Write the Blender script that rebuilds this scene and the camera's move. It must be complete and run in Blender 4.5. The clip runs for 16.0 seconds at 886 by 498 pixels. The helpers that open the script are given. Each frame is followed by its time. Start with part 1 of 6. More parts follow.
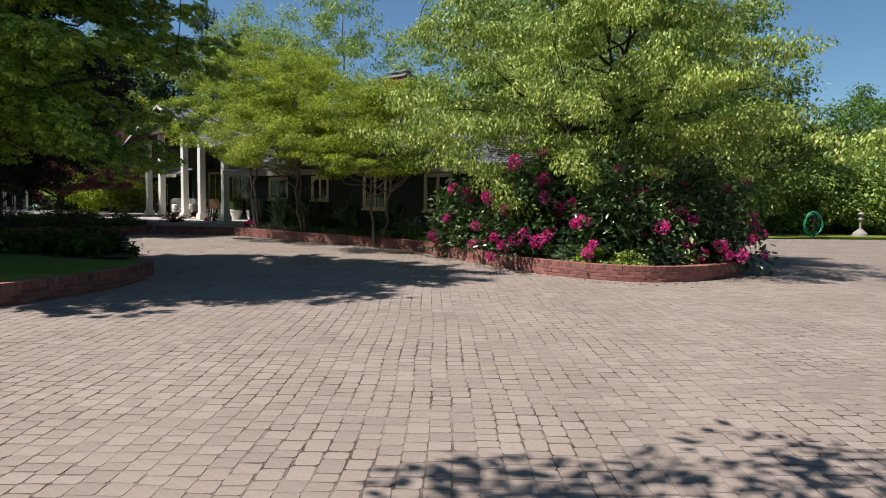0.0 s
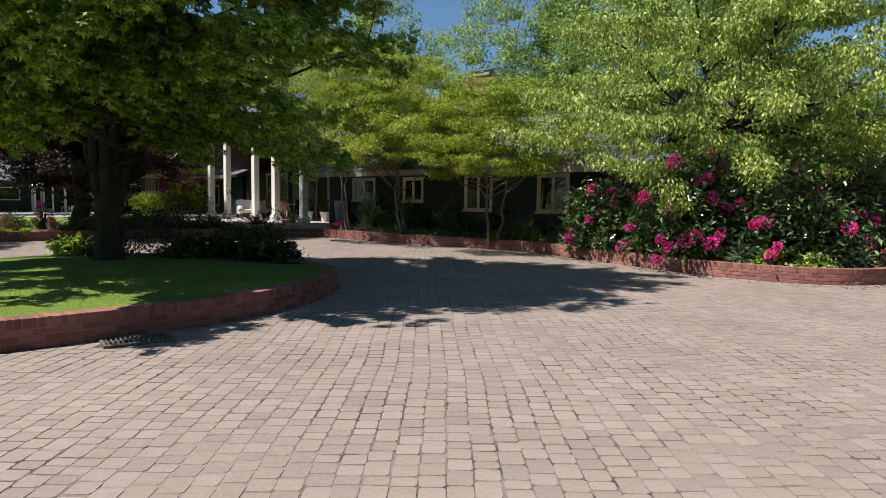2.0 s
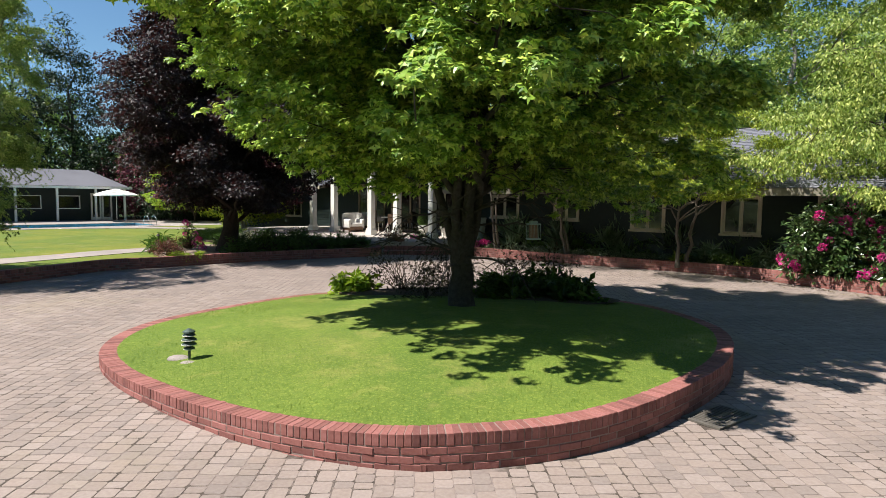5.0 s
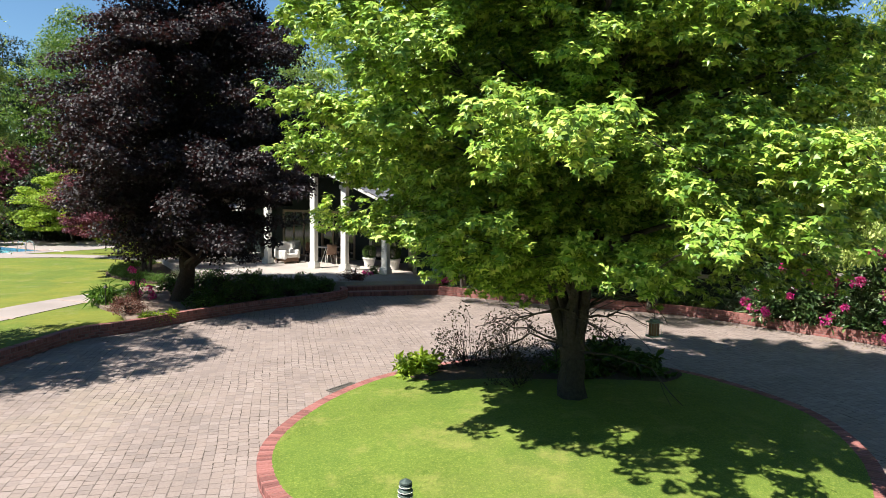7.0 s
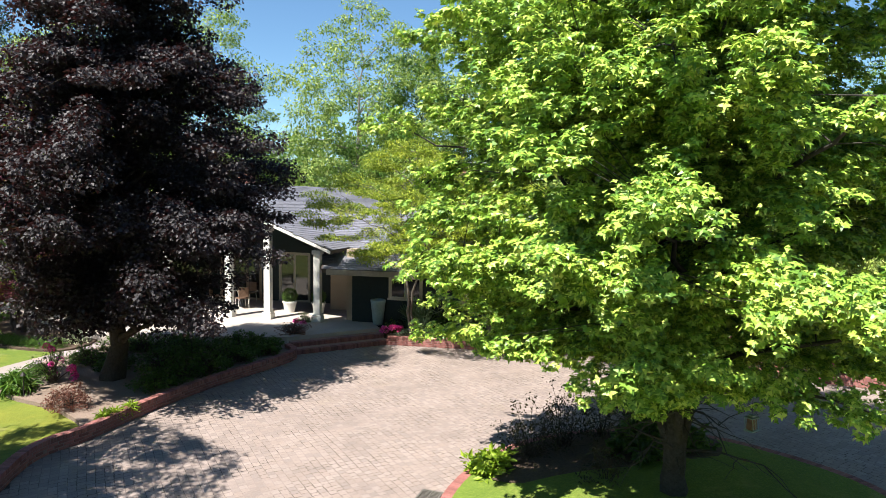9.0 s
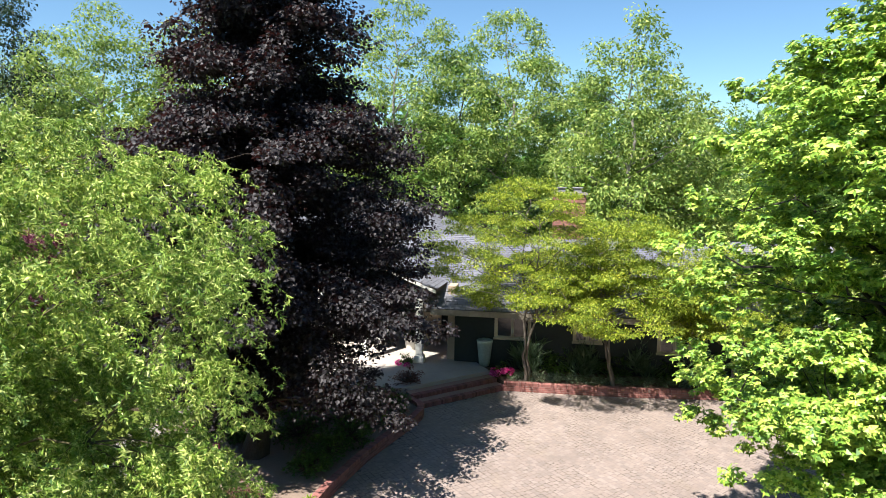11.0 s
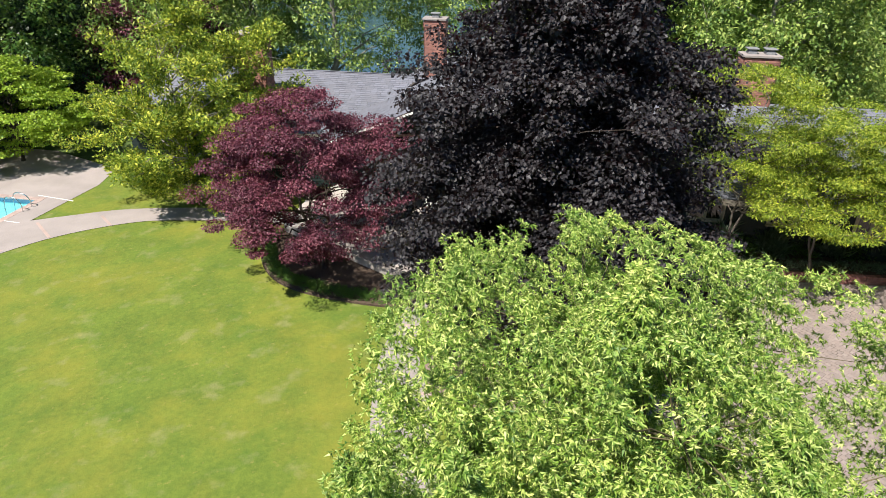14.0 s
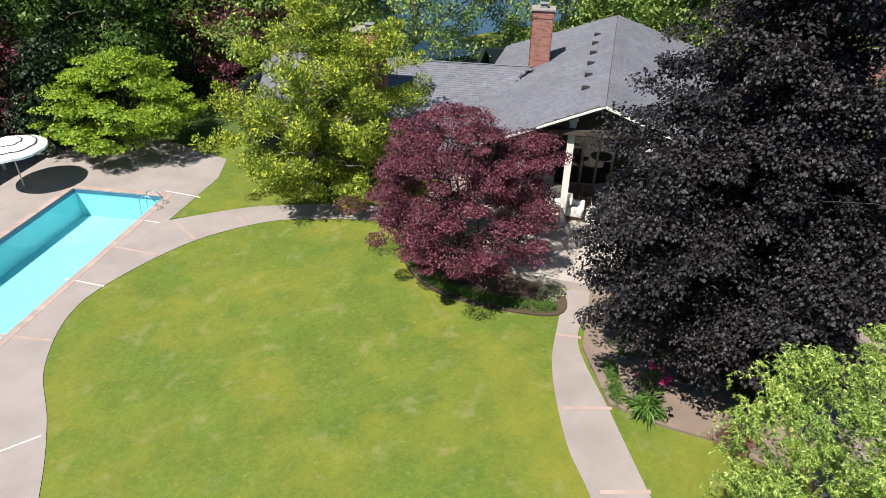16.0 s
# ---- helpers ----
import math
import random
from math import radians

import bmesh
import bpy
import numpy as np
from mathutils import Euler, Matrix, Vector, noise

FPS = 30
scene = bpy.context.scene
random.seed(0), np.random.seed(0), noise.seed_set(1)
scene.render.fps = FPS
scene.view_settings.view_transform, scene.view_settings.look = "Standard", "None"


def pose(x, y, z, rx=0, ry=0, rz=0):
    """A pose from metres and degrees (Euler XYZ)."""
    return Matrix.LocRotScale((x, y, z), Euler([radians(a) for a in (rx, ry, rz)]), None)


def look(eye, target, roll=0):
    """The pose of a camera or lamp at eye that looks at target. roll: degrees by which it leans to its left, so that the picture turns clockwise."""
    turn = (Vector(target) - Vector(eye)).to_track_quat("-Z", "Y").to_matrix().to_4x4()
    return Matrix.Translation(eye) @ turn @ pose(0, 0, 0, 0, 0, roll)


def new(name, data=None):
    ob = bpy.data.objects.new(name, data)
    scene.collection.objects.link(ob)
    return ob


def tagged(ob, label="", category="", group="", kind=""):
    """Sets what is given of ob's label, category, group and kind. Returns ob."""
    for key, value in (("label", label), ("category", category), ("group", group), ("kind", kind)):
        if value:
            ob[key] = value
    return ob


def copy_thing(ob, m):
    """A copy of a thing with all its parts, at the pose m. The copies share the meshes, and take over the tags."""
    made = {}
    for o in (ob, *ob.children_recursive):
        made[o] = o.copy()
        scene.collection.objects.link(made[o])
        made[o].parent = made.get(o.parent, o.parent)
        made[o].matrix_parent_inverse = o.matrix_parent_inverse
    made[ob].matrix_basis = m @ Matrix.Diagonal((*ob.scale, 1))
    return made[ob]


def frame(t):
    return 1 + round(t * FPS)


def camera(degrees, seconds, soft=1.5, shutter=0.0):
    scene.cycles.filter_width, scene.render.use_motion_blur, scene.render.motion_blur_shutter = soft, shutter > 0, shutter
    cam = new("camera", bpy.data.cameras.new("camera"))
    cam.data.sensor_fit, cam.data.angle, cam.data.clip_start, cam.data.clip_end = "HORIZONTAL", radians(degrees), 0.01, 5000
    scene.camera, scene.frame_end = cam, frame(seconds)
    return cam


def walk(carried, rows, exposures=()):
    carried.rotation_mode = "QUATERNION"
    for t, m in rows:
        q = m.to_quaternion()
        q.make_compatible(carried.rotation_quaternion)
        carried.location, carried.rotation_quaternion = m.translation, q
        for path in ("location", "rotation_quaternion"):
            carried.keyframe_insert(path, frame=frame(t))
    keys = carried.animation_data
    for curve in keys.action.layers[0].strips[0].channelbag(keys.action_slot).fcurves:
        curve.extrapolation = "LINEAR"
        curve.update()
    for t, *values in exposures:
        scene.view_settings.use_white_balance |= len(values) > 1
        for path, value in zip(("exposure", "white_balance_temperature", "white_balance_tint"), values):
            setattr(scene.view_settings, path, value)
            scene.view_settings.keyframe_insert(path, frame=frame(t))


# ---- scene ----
# ---- camera ----
cam = camera(70.2, 16.0, 0.5)
EXPOSURES = [(0.0, 0.55), (2.0, 0.63), (4.0, 0.79), (7.0, 1.10), (10.0, 1.40), (13.0, 1.05), (16.0, 0.71)]
# seconds, place, turn
PATH = [
    (0.0, 0.000, 0.000, 1.500, 85.50, -1.00, 0.11),
    (0.5, -0.851, 0.089, 1.477, 85.40, -0.90, 0.01),
    (1.0, -1.725, 0.201, 1.476, 85.40, -0.90, 0.01),
    (1.5, -2.598, 0.291, 1.475, 85.50, -0.90, 0.01),
    (2.0, -3.539, 0.381, 1.474, 85.50, -0.80, -0.09),
    (2.5, -4.502, 0.493, 1.473, 85.50, -0.80, -0.09),
    (3.0, -5.510, 0.560, 1.473, 85.40, -0.70, -0.09),
    (3.5, -6.496, 0.605, 1.472, 85.40, -0.80, -0.09),
    (4.0, -7.526, 0.628, 1.629, 85.40, -0.70, -0.19),
    (4.5, -8.490, 0.675, 1.830, 85.40, -0.70, -0.29),
    (7.0, -13.440, 1.474, 3.593, 85.32, -0.92, -14.09),
    (7.5, -14.493, 1.836, 3.948, 85.33, -0.87, -19.59),
    (8.0, -15.456, 2.310, 4.347, 85.34, -0.90, -24.19),
    (8.5, -16.486, 2.963, 4.767, 85.36, -0.94, -28.29),
    (9.0, -17.562, 3.796, 5.275, 85.37, -0.95, -30.49),
    (9.5, -18.614, 4.742, 5.849, 85.27, -0.96, -31.59),
    (10.0, -19.578, 5.598, 6.379, 85.28, -0.97, -32.19),
    (12.5, -23.470, 10.450, 9.258, 74.00, -0.97, -33.53),
    (13.0, -24.449, 11.160, 9.839, 70.20, -0.92, -33.26),
    (13.5, -25.437, 11.883, 10.414, 66.49, -0.91, -32.97),
    (14.0, -26.445, 12.605, 10.998, 62.76, -0.80, -32.99),
    (14.5, -27.457, 13.316, 11.591, 60.33, -0.67, -32.92),
    (15.0, -28.468, 14.042, 12.216, 58.30, -0.62, -32.86),
    (15.5, -29.479, 14.777, 12.874, 57.39, -0.65, -32.73),
    (16.0, -30.526, 15.540, 13.548, 57.33, -0.54, -32.69),
]
walk(cam, [(t, pose(*p)) for t, *p in PATH], EXPOSURES)

# ---- world, sun ----
SUN_FROM = Vector((-0.93, -0.30, 0.0)).normalized()
SUN_ELEV = radians(58)
world = bpy.data.worlds.new("world")
scene.world = world
world.use_nodes = True
wn = world.node_tree
sky = wn.nodes.new("ShaderNodeTexSky")
sky.sky_type = "NISHITA"
sky.sun_disc = False
sky.sun_elevation = SUN_ELEV
sky.sun_rotation = math.atan2(SUN_FROM.x, SUN_FROM.y)
sky.air_density, sky.dust_density, sky.ozone_density = 1.0, 0.0, 3.0
clear_air = wn.nodes.new("ShaderNodeMix")
clear_air.data_type, clear_air.blend_type = "RGBA", "MULTIPLY"
clear_air.inputs[0].default_value = 1.0
clear_air.inputs[7].default_value = (0.86, 1.05, 1.12, 1)
wn.links.new(sky.outputs[0], clear_air.inputs[6])
wn.links.new(clear_air.outputs[2], wn.nodes["Background"].inputs[0])
wn.nodes["Background"].inputs[1].default_value = 0.060
sun_lamp = bpy.data.lights.new("sun", "SUN")
sun_lamp.energy, sun_lamp.angle, sun_lamp.color = 5.0, radians(0.55), (1.0, 0.95, 0.87)
sun = new("sun", sun_lamp)
sun_way = Vector((-SUN_FROM.x * math.cos(SUN_ELEV), -SUN_FROM.y * math.cos(SUN_ELEV), -math.sin(SUN_ELEV)))
sun.matrix_world = look((0, 0, 40), Vector((0, 0, 40)) + sun_way)


# ---- materials ----
def mat(name):
    m = bpy.data.materials.new(name)
    m.use_nodes = True
    return m, m.node_tree, m.node_tree.nodes["Principled BSDF"]


def node(nt, kind, **values):
    n = nt.nodes.new(kind)
    for key, value in values.items():
        n.inputs[key.replace("_", " ")].default_value = value
    return n


def ramp(nt, source, stops):
    r = nt.nodes.new("ShaderNodeValToRGB")
    while len(r.color_ramp.elements) < len(stops):
        r.color_ramp.elements.new(0.5)
    for e, (p, c) in zip(r.color_ramp.elements, stops):
        e.position, e.color = p, (*c, 1)
    nt.links.new(source, r.inputs[0])
    return r.outputs[0]


def mixed(nt, a, b, factor, kind="MIX"):
    m = nt.nodes.new("ShaderNodeMix")
    m.data_type, m.blend_type = "RGBA", kind
    for value, slot in ((factor, 0), (a, 6), (b, 7)):
        if isinstance(value, bpy.types.NodeSocket):
            nt.links.new(value, m.inputs[slot])
        else:
            m.inputs[slot].default_value = value if slot == 0 else (*value, 1)
    return m.outputs[2]


def place_of(nt):
    return nt.nodes.new("ShaderNodeTexCoord").outputs["Object"]


def noise_of(nt, scale, detail=4.0, rough=0.55, source=None):
    n = node(nt, "ShaderNodeTexNoise", Scale=scale, Detail=detail, Roughness=rough)
    nt.links.new(source or place_of(nt), n.inputs["Vector"])
    return n.outputs["Fac"]


def bumped(nt, bsdf, height, strength, distance=0.01):
    b = node(nt, "ShaderNodeBump", Strength=strength, Distance=distance)
    nt.links.new(height, b.inputs["Height"])
    nt.links.new(b.outputs[0], bsdf.inputs["Normal"])


def surface(name, dark, light, fine, coarse, rough=0.8, bump=0.3, distance=0.01, metal=0.0, stain=None, per="", spread=0.25):
    """A surface with grain at two scales; per: 'object' or 'island' varies each piece."""
    m, nt, p = mat(name)
    mid = tuple((a + b) / 2 for a, b in zip(dark, light))
    col = ramp(nt, noise_of(nt, fine), [(0.3, dark), (0.7, light)])
    big = ramp(nt, noise_of(nt, coarse, 3), [(0.35, tuple(c * 0.78 for c in mid)), (0.65, tuple(min(1, c * 1.15) for c in mid))])
    col = mixed(nt, col, big, 0.45)
    if stain:
        col = mixed(nt, col, stain, ramp(nt, noise_of(nt, coarse * 0.37, 5, 0.7), [(0.55, (0, 0, 0)), (0.72, (0.6, 0.6, 0.6))]))
    if per:
        source = nt.nodes.new("ShaderNodeObjectInfo").outputs["Random"] if per == "object" else nt.nodes.new("ShaderNodeNewGeometry").outputs["Random Per Island"]
        tone = ramp(nt, source, [(0, (1 - spread,) * 3), (0.5, (1, 0.97, 0.94)), (1, (1 + spread * 0.6,) * 3)])
        col = mixed(nt, col, tone, 1.0, "MULTIPLY")
    nt.links.new(col, p.inputs["Base Color"])
    p.inputs["Roughness"].default_value = rough
    p.inputs["Metallic"].default_value = metal
    p.inputs["Specular IOR Level"].default_value = 0.35
    bumped(nt, p, noise_of(nt, fine * 1.3, 6, 0.65), bump, distance)
    return m


def leaf_mat(name, dark, mid, light, through_col, share=0.35, rough=0.45, gloss=0.3):
    """Foliage: varies leaf by leaf and tree-wide, lets light through."""
    m, nt, p = mat(name)
    rnd = nt.nodes.new("ShaderNodeNewGeometry").outputs["Random Per Island"]
    col = ramp(nt, rnd, [(0.0, dark), (0.55, mid), (1.0, light)])
    drift = ramp(nt, noise_of(nt, 0.9, 2), [(0.3, (0.72, 0.78, 0.75)), (0.7, (1.2, 1.12, 1.0))])
    col = mixed(nt, col, drift, 1.0, "MULTIPLY")
    nt.links.new(col, p.inputs["Base Color"])
    p.inputs["Roughness"].default_value = rough
    p.inputs["Specular IOR Level"].default_value = gloss
    t = nt.nodes.new("ShaderNodeBsdfTranslucent")
    nt.links.new(mixed(nt, col, through_col, 0.55), t.inputs[0])
    mx = nt.nodes.new("ShaderNodeMixShader")
    mx.inputs[0].default_value = share
    nt.links.new(p.outputs[0], mx.inputs[1])
    nt.links.new(t.outputs[0], mx.inputs[2])
    nt.links.new(mx.outputs[0], nt.nodes["Material Output"].inputs[0])
    return m


M_PAVER = surface("paver", (0.214, 0.168, 0.150), (0.304, 0.256, 0.234), 30, 0.7, 0.85, 0.5, 0.003, stain=(0.262, 0.222, 0.165), per="island", spread=0.13)
M_PAVER_PIECE = surface("paver_piece", (0.214, 0.168, 0.150), (0.304, 0.256, 0.234), 30, 0.7, 0.85, 0.5, 0.003, stain=(0.262, 0.222, 0.165), per="object", spread=0.13)
M_JOINT = surface("joint_sand", (0.036, 0.028, 0.022), (0.105, 0.083, 0.069), 7, 0.6, 0.95, 0.6)
_nt = M_JOINT.node_tree
_link = _nt.nodes["Principled BSDF"].inputs["Base Color"].links[0].from_socket
_full = ramp(_nt, noise_of(_nt, 0.9, 5, 0.7), [(0.44, (0, 0, 0)), (0.58, (0.85, 0.85, 0.85))])
_link = mixed(_nt, _link, (0.245, 0.197, 0.180), _full)
_bits = ramp(_nt, noise_of(_nt, 11, 2, 0.5), [(0.48, (0, 0, 0)), (0.62, (0.6, 0.6, 0.6))])
_link = mixed(_nt, _link, (0.225, 0.18, 0.16), _bits)
_nt.links.new(_link, _nt.nodes["Principled BSDF"].inputs["Base Color"])
M_BRICK = surface("brick", (0.200, 0.070, 0.062), (0.315, 0.142, 0.128), 26, 1.1, 0.85, 0.6, 0.004, stain=(0.36, 0.20, 0.17), per="island", spread=0.35)
M_BRICK_PIECE = surface("brick_piece", (0.200, 0.070, 0.062), (0.315, 0.142, 0.128), 26, 1.1, 0.85, 0.6, 0.004, stain=(0.36, 0.20, 0.17), per="object", spread=0.35)
M_MORTAR = surface("mortar", (0.21, 0.145, 0.128), (0.31, 0.225, 0.20), 40, 2.0, 0.95, 0.5)
M_LAWN = surface("lawn_soil", (0.070, 0.114, 0.013), (0.142, 0.184, 0.022), 9, 0.8, 0.9, 0.6, 0.03)
_nt = M_LAWN.node_tree
_link = _nt.nodes["Principled BSDF"].inputs["Base Color"].links[0].from_socket
_dry = ramp(_nt, noise_of(_nt, 0.3, 6, 0.66), [(0.45, (0, 0, 0)), (0.68, (0.55, 0.55, 0.55))])
_pale = ramp(_nt, noise_of(_nt, 1.1, 4, 0.6), [(0.56, (0, 0, 0)), (0.70, (0.5, 0.5, 0.5))])
_lush = ramp(_nt, noise_of(_nt, 0.55, 5, 0.6), [(0.52, (0, 0, 0)), (0.68, (0.6, 0.6, 0.6))])
_speck = ramp(_nt, noise_of(_nt, 5.0, 3, 0.6), [(0.62, (0, 0, 0)), (0.74, (0.45, 0.45, 0.45))])
_link = mixed(_nt, _link, (0.062, 0.118, 0.013), _lush)
_link = mixed(_nt, _link, (0.245, 0.215, 0.026), _dry)
_link = mixed(_nt, _link, (0.235, 0.225, 0.085), _pale)
_link = mixed(_nt, _link, (0.26, 0.225, 0.06), _speck)
_nt.links.new(_link, _nt.nodes["Principled BSDF"].inputs["Base Color"])
M_ISLAND = surface("island_turf", (0.072, 0.125, 0.014), (0.145, 0.20, 0.027), 12, 1.1, 0.9, 0.6, 0.02, stain=(0.17, 0.185, 0.045))
_nt = M_ISLAND.node_tree
_link = _nt.nodes["Principled BSDF"].inputs["Base Color"].links[0].from_socket
_worn = ramp(_nt, noise_of(_nt, 1.6, 5, 0.65), [(0.54, (0, 0, 0)), (0.70, (0.6, 0.6, 0.6))])
_blade = ramp(_nt, noise_of(_nt, 34.0, 3, 0.7), [(0.50, (0, 0, 0)), (0.68, (0.6, 0.6, 0.6))])
_lush = ramp(_nt, noise_of(_nt, 0.9, 4, 0.6), [(0.50, (0, 0, 0)), (0.66, (0.5, 0.5, 0.5))])
_link = mixed(_nt, _link, (0.060, 0.115, 0.013), _lush)
_link = mixed(_nt, _link, (0.24, 0.235, 0.062), _worn)
_link = mixed(_nt, _link, (0.24, 0.285, 0.05), _blade)
_nt.links.new(_link, _nt.nodes["Principled BSDF"].inputs["Base Color"])
M_GROUND = surface("meadow", (0.04, 0.07, 0.015), (0.09, 0.13, 0.03), 3, 0.08, 0.95, 0.6, 0.05)
M_SOIL = surface("bark_mulch", (0.045, 0.03, 0.02), (0.13, 0.09, 0.065), 22, 1.6, 0.95, 1.0, 0.03)
M_DRY_SOIL = surface("dry_mulch", (0.16, 0.115, 0.09), (0.30, 0.23, 0.185), 26, 1.3, 0.95, 1.0, 0.03)
M_CONCRETE = surface("concrete", (0.25, 0.213, 0.197), (0.345, 0.302, 0.282), 30, 0.7, 0.85, 0.35, 0.004, stain=(0.23, 0.20, 0.18))
M_PORCH = surface("porch_paving", (0.33, 0.29, 0.26), (0.43, 0.385, 0.35), 24, 0.8, 0.8, 0.3, 0.004)
M_WALL = surface("dark_green_siding", (0.008, 0.015, 0.014), (0.015, 0.026, 0.024), 9, 0.6, 0.55, 0.25, 0.004)
M_CREAM = surface("cream_paint", (0.44, 0.39, 0.30), (0.54, 0.49, 0.39), 12, 0.8, 0.5, 0.15, 0.003)
M_WHITE = surface("white_paint", (0.66, 0.65, 0.60), (0.78, 0.77, 0.73), 10, 0.8, 0.5, 0.15, 0.003)
# cream trim dimmed to taupe: the shade on the eave is in its colour
M_SHADED_TRIM = surface("shaded_cream_trim", (0.20, 0.18, 0.145), (0.29, 0.265, 0.215), 12, 0.8, 0.6, 0.15, 0.003)
M_YOUNG_BARK = surface("young_bark", (0.085, 0.072, 0.058), (0.19, 0.165, 0.14), 16, 2.5, 0.9, 0.8, 0.02)
M_STUCCO = surface("tan_stucco", (0.36, 0.28, 0.20), (0.46, 0.37, 0.27), 30, 0.8, 0.8, 0.4, 0.004)
M_SHINGLE = surface("grey_shingle", (0.122, 0.126, 0.150), (0.186, 0.191, 0.226), 34, 0.5, 0.8, 0.7, 0.006, per="island", spread=0.15)
M_CHIMNEY = surface("chimney_brick", (0.25, 0.11, 0.085), (0.40, 0.20, 0.16), 26, 1.5, 0.85, 0.5, 0.004, per="island", spread=0.3)
M_BARK = surface("bark", (0.03, 0.022, 0.017), (0.085, 0.064, 0.05), 18, 2.2, 0.95, 1.0, 0.03)
M_MAPLE_BARK = surface("maple_bark", (0.028, 0.025, 0.021), (0.088, 0.079, 0.068), 18, 2.2, 0.95, 1.0, 0.04)
M_PALE_BARK = surface("pale_bark", (0.17, 0.15, 0.125), (0.34, 0.31, 0.27), 16, 2.5, 0.9, 0.8, 0.02)
M_TWIG = surface("willow_twig", (0.07, 0.06, 0.03), (0.14, 0.12, 0.06), 14, 2, 0.8, 0.4, 0.01)
M_IRON = surface("cast_iron", (0.03, 0.03, 0.03), (0.07, 0.065, 0.06), 30, 2, 0.6, 0.4, 0.003, metal=0.6)
# near-black tone that puts the darkness of unlit hollows into the colour
M_DARK = surface("painted_interior_dark", (0.01, 0.01, 0.01), (0.02, 0.02, 0.02), 5, 1, 0.9, 0.1)
M_LEAD = surface("verdigris_metal", (0.045, 0.07, 0.062), (0.10, 0.135, 0.12), 20, 3, 0.5, 0.3, 0.003, metal=0.3)
M_POT = surface("grey_green_pot", (0.22, 0.30, 0.28), (0.30, 0.38, 0.35), 16, 2, 0.7, 0.3, 0.004)
M_TERRACE_WOOD = surface("weathered_wood", (0.12, 0.07, 0.045), (0.24, 0.15, 0.10), 16, 2, 0.7, 0.4, 0.004)
M_HOSE = surface("green_hose", (0.02, 0.22, 0.12), (0.04, 0.34, 0.20), 12, 2, 0.4, 0.2, 0.002)
M_CANVAS = surface("white_canvas", (0.70, 0.68, 0.64), (0.82, 0.80, 0.77), 24, 1.5, 0.8, 0.3, 0.003)
M_TILE = surface("pool_tile", (0.03, 0.10, 0.17), (0.08, 0.20, 0.30), 20, 2, 0.35, 0.2, 0.003)
M_POOL = surface("pool_plaster", (0.25, 0.60, 0.64), (0.31, 0.66, 0.70), 6, 0.4, 0.5, 0.1, 0.003)

M_GLASS, _nt, _p = mat("window_glass")
_p.inputs["Base Color"].default_value = (0.02, 0.022, 0.022, 1)
_p.inputs["Roughness"].default_value = 0.06
_p.inputs["Specular IOR Level"].default_value = 0.8

M_WATER, _nt, _p = mat("pool_water")
_clear = _nt.nodes.new("ShaderNodeBsdfTransparent")
_clear.inputs[0].default_value = (0.82, 0.98, 1.0, 1)
_gloss = _nt.nodes.new("ShaderNodeBsdfGlossy")
_gloss.inputs["Roughness"].default_value = 0.04
_fres = node(_nt, "ShaderNodeFresnel", IOR=1.33)
_wave = node(_nt, "ShaderNodeBump", Strength=0.15, Distance=0.02)
_nt.links.new(noise_of(_nt, 2.2, 2), _wave.inputs["Height"])
_nt.links.new(_wave.outputs[0], _gloss.inputs["Normal"])
_both = _nt.nodes.new("ShaderNodeMixShader")
for _a, _b in ((_fres.outputs[0], 0), (_clear.outputs[0], 1), (_gloss.outputs[0], 2)):
    _nt.links.new(_a, _both.inputs[_b])
_nt.links.new(_both.outputs[0], _nt.nodes["Material Output"].inputs[0])

L_MAPLE = leaf_mat("maple_leaf", (0.050, 0.140, 0.020), (0.27, 0.44, 0.06), (0.62, 0.73, 0.16), (0.42, 0.62, 0.06), 0.13, 0.42, 0.35)
L_WILLOW = leaf_mat("willow_leaf", (0.045, 0.120, 0.020), (0.25, 0.380, 0.062), (0.68, 0.73, 0.27), (0.42, 0.60, 0.09), 0.2, 0.5, 0.3)
L_PURPLE = leaf_mat("purple_leaf", (0.007, 0.006, 0.008), (0.018, 0.015, 0.019), (0.046, 0.043, 0.052), (0.15, 0.032, 0.026), 0.16, 0.55, 0.4)
L_RED = leaf_mat("red_leaf", (0.042, 0.010, 0.021), (0.125, 0.030, 0.055), (0.265, 0.105, 0.145), (0.33, 0.035, 0.065), 0.2, 0.5, 0.3)
L_LOCUST = leaf_mat("locust_leaf", (0.040, 0.090, 0.010), (0.215, 0.300, 0.026), (0.50, 0.525, 0.075), (0.46, 0.58, 0.045), 0.32)
L_BIRCH = leaf_mat("pale_green_leaf", (0.075, 0.14, 0.025), (0.27, 0.37, 0.07), (0.64, 0.68, 0.25), (0.50, 0.66, 0.11), 0.28, 0.45, 0.35)
L_WOOD = leaf_mat("woodland_leaf", (0.025, 0.075, 0.018), (0.085, 0.18, 0.035), (0.24, 0.33, 0.085), (0.28, 0.43, 0.06), 0.3, 0.4)
L_POPLAR = leaf_mat("poplar_leaf", (0.060, 0.125, 0.030), (0.19, 0.29, 0.06), (0.48, 0.54, 0.17), (0.42, 0.58, 0.10), 0.28, 0.5, 0.3)
L_CONIFER = leaf_mat("conifer_leaf", (0.007, 0.018, 0.007), (0.016, 0.036, 0.013), (0.036, 0.068, 0.023), (0.036, 0.072, 0.018), 0.15)
L_MAGNOLIA = leaf_mat("magnolia_leaf", (0.035, 0.080, 0.012), (0.22, 0.32, 0.036), (0.68, 0.67, 0.10), (0.50, 0.58, 0.05), 0.22, 0.5, 0.3)
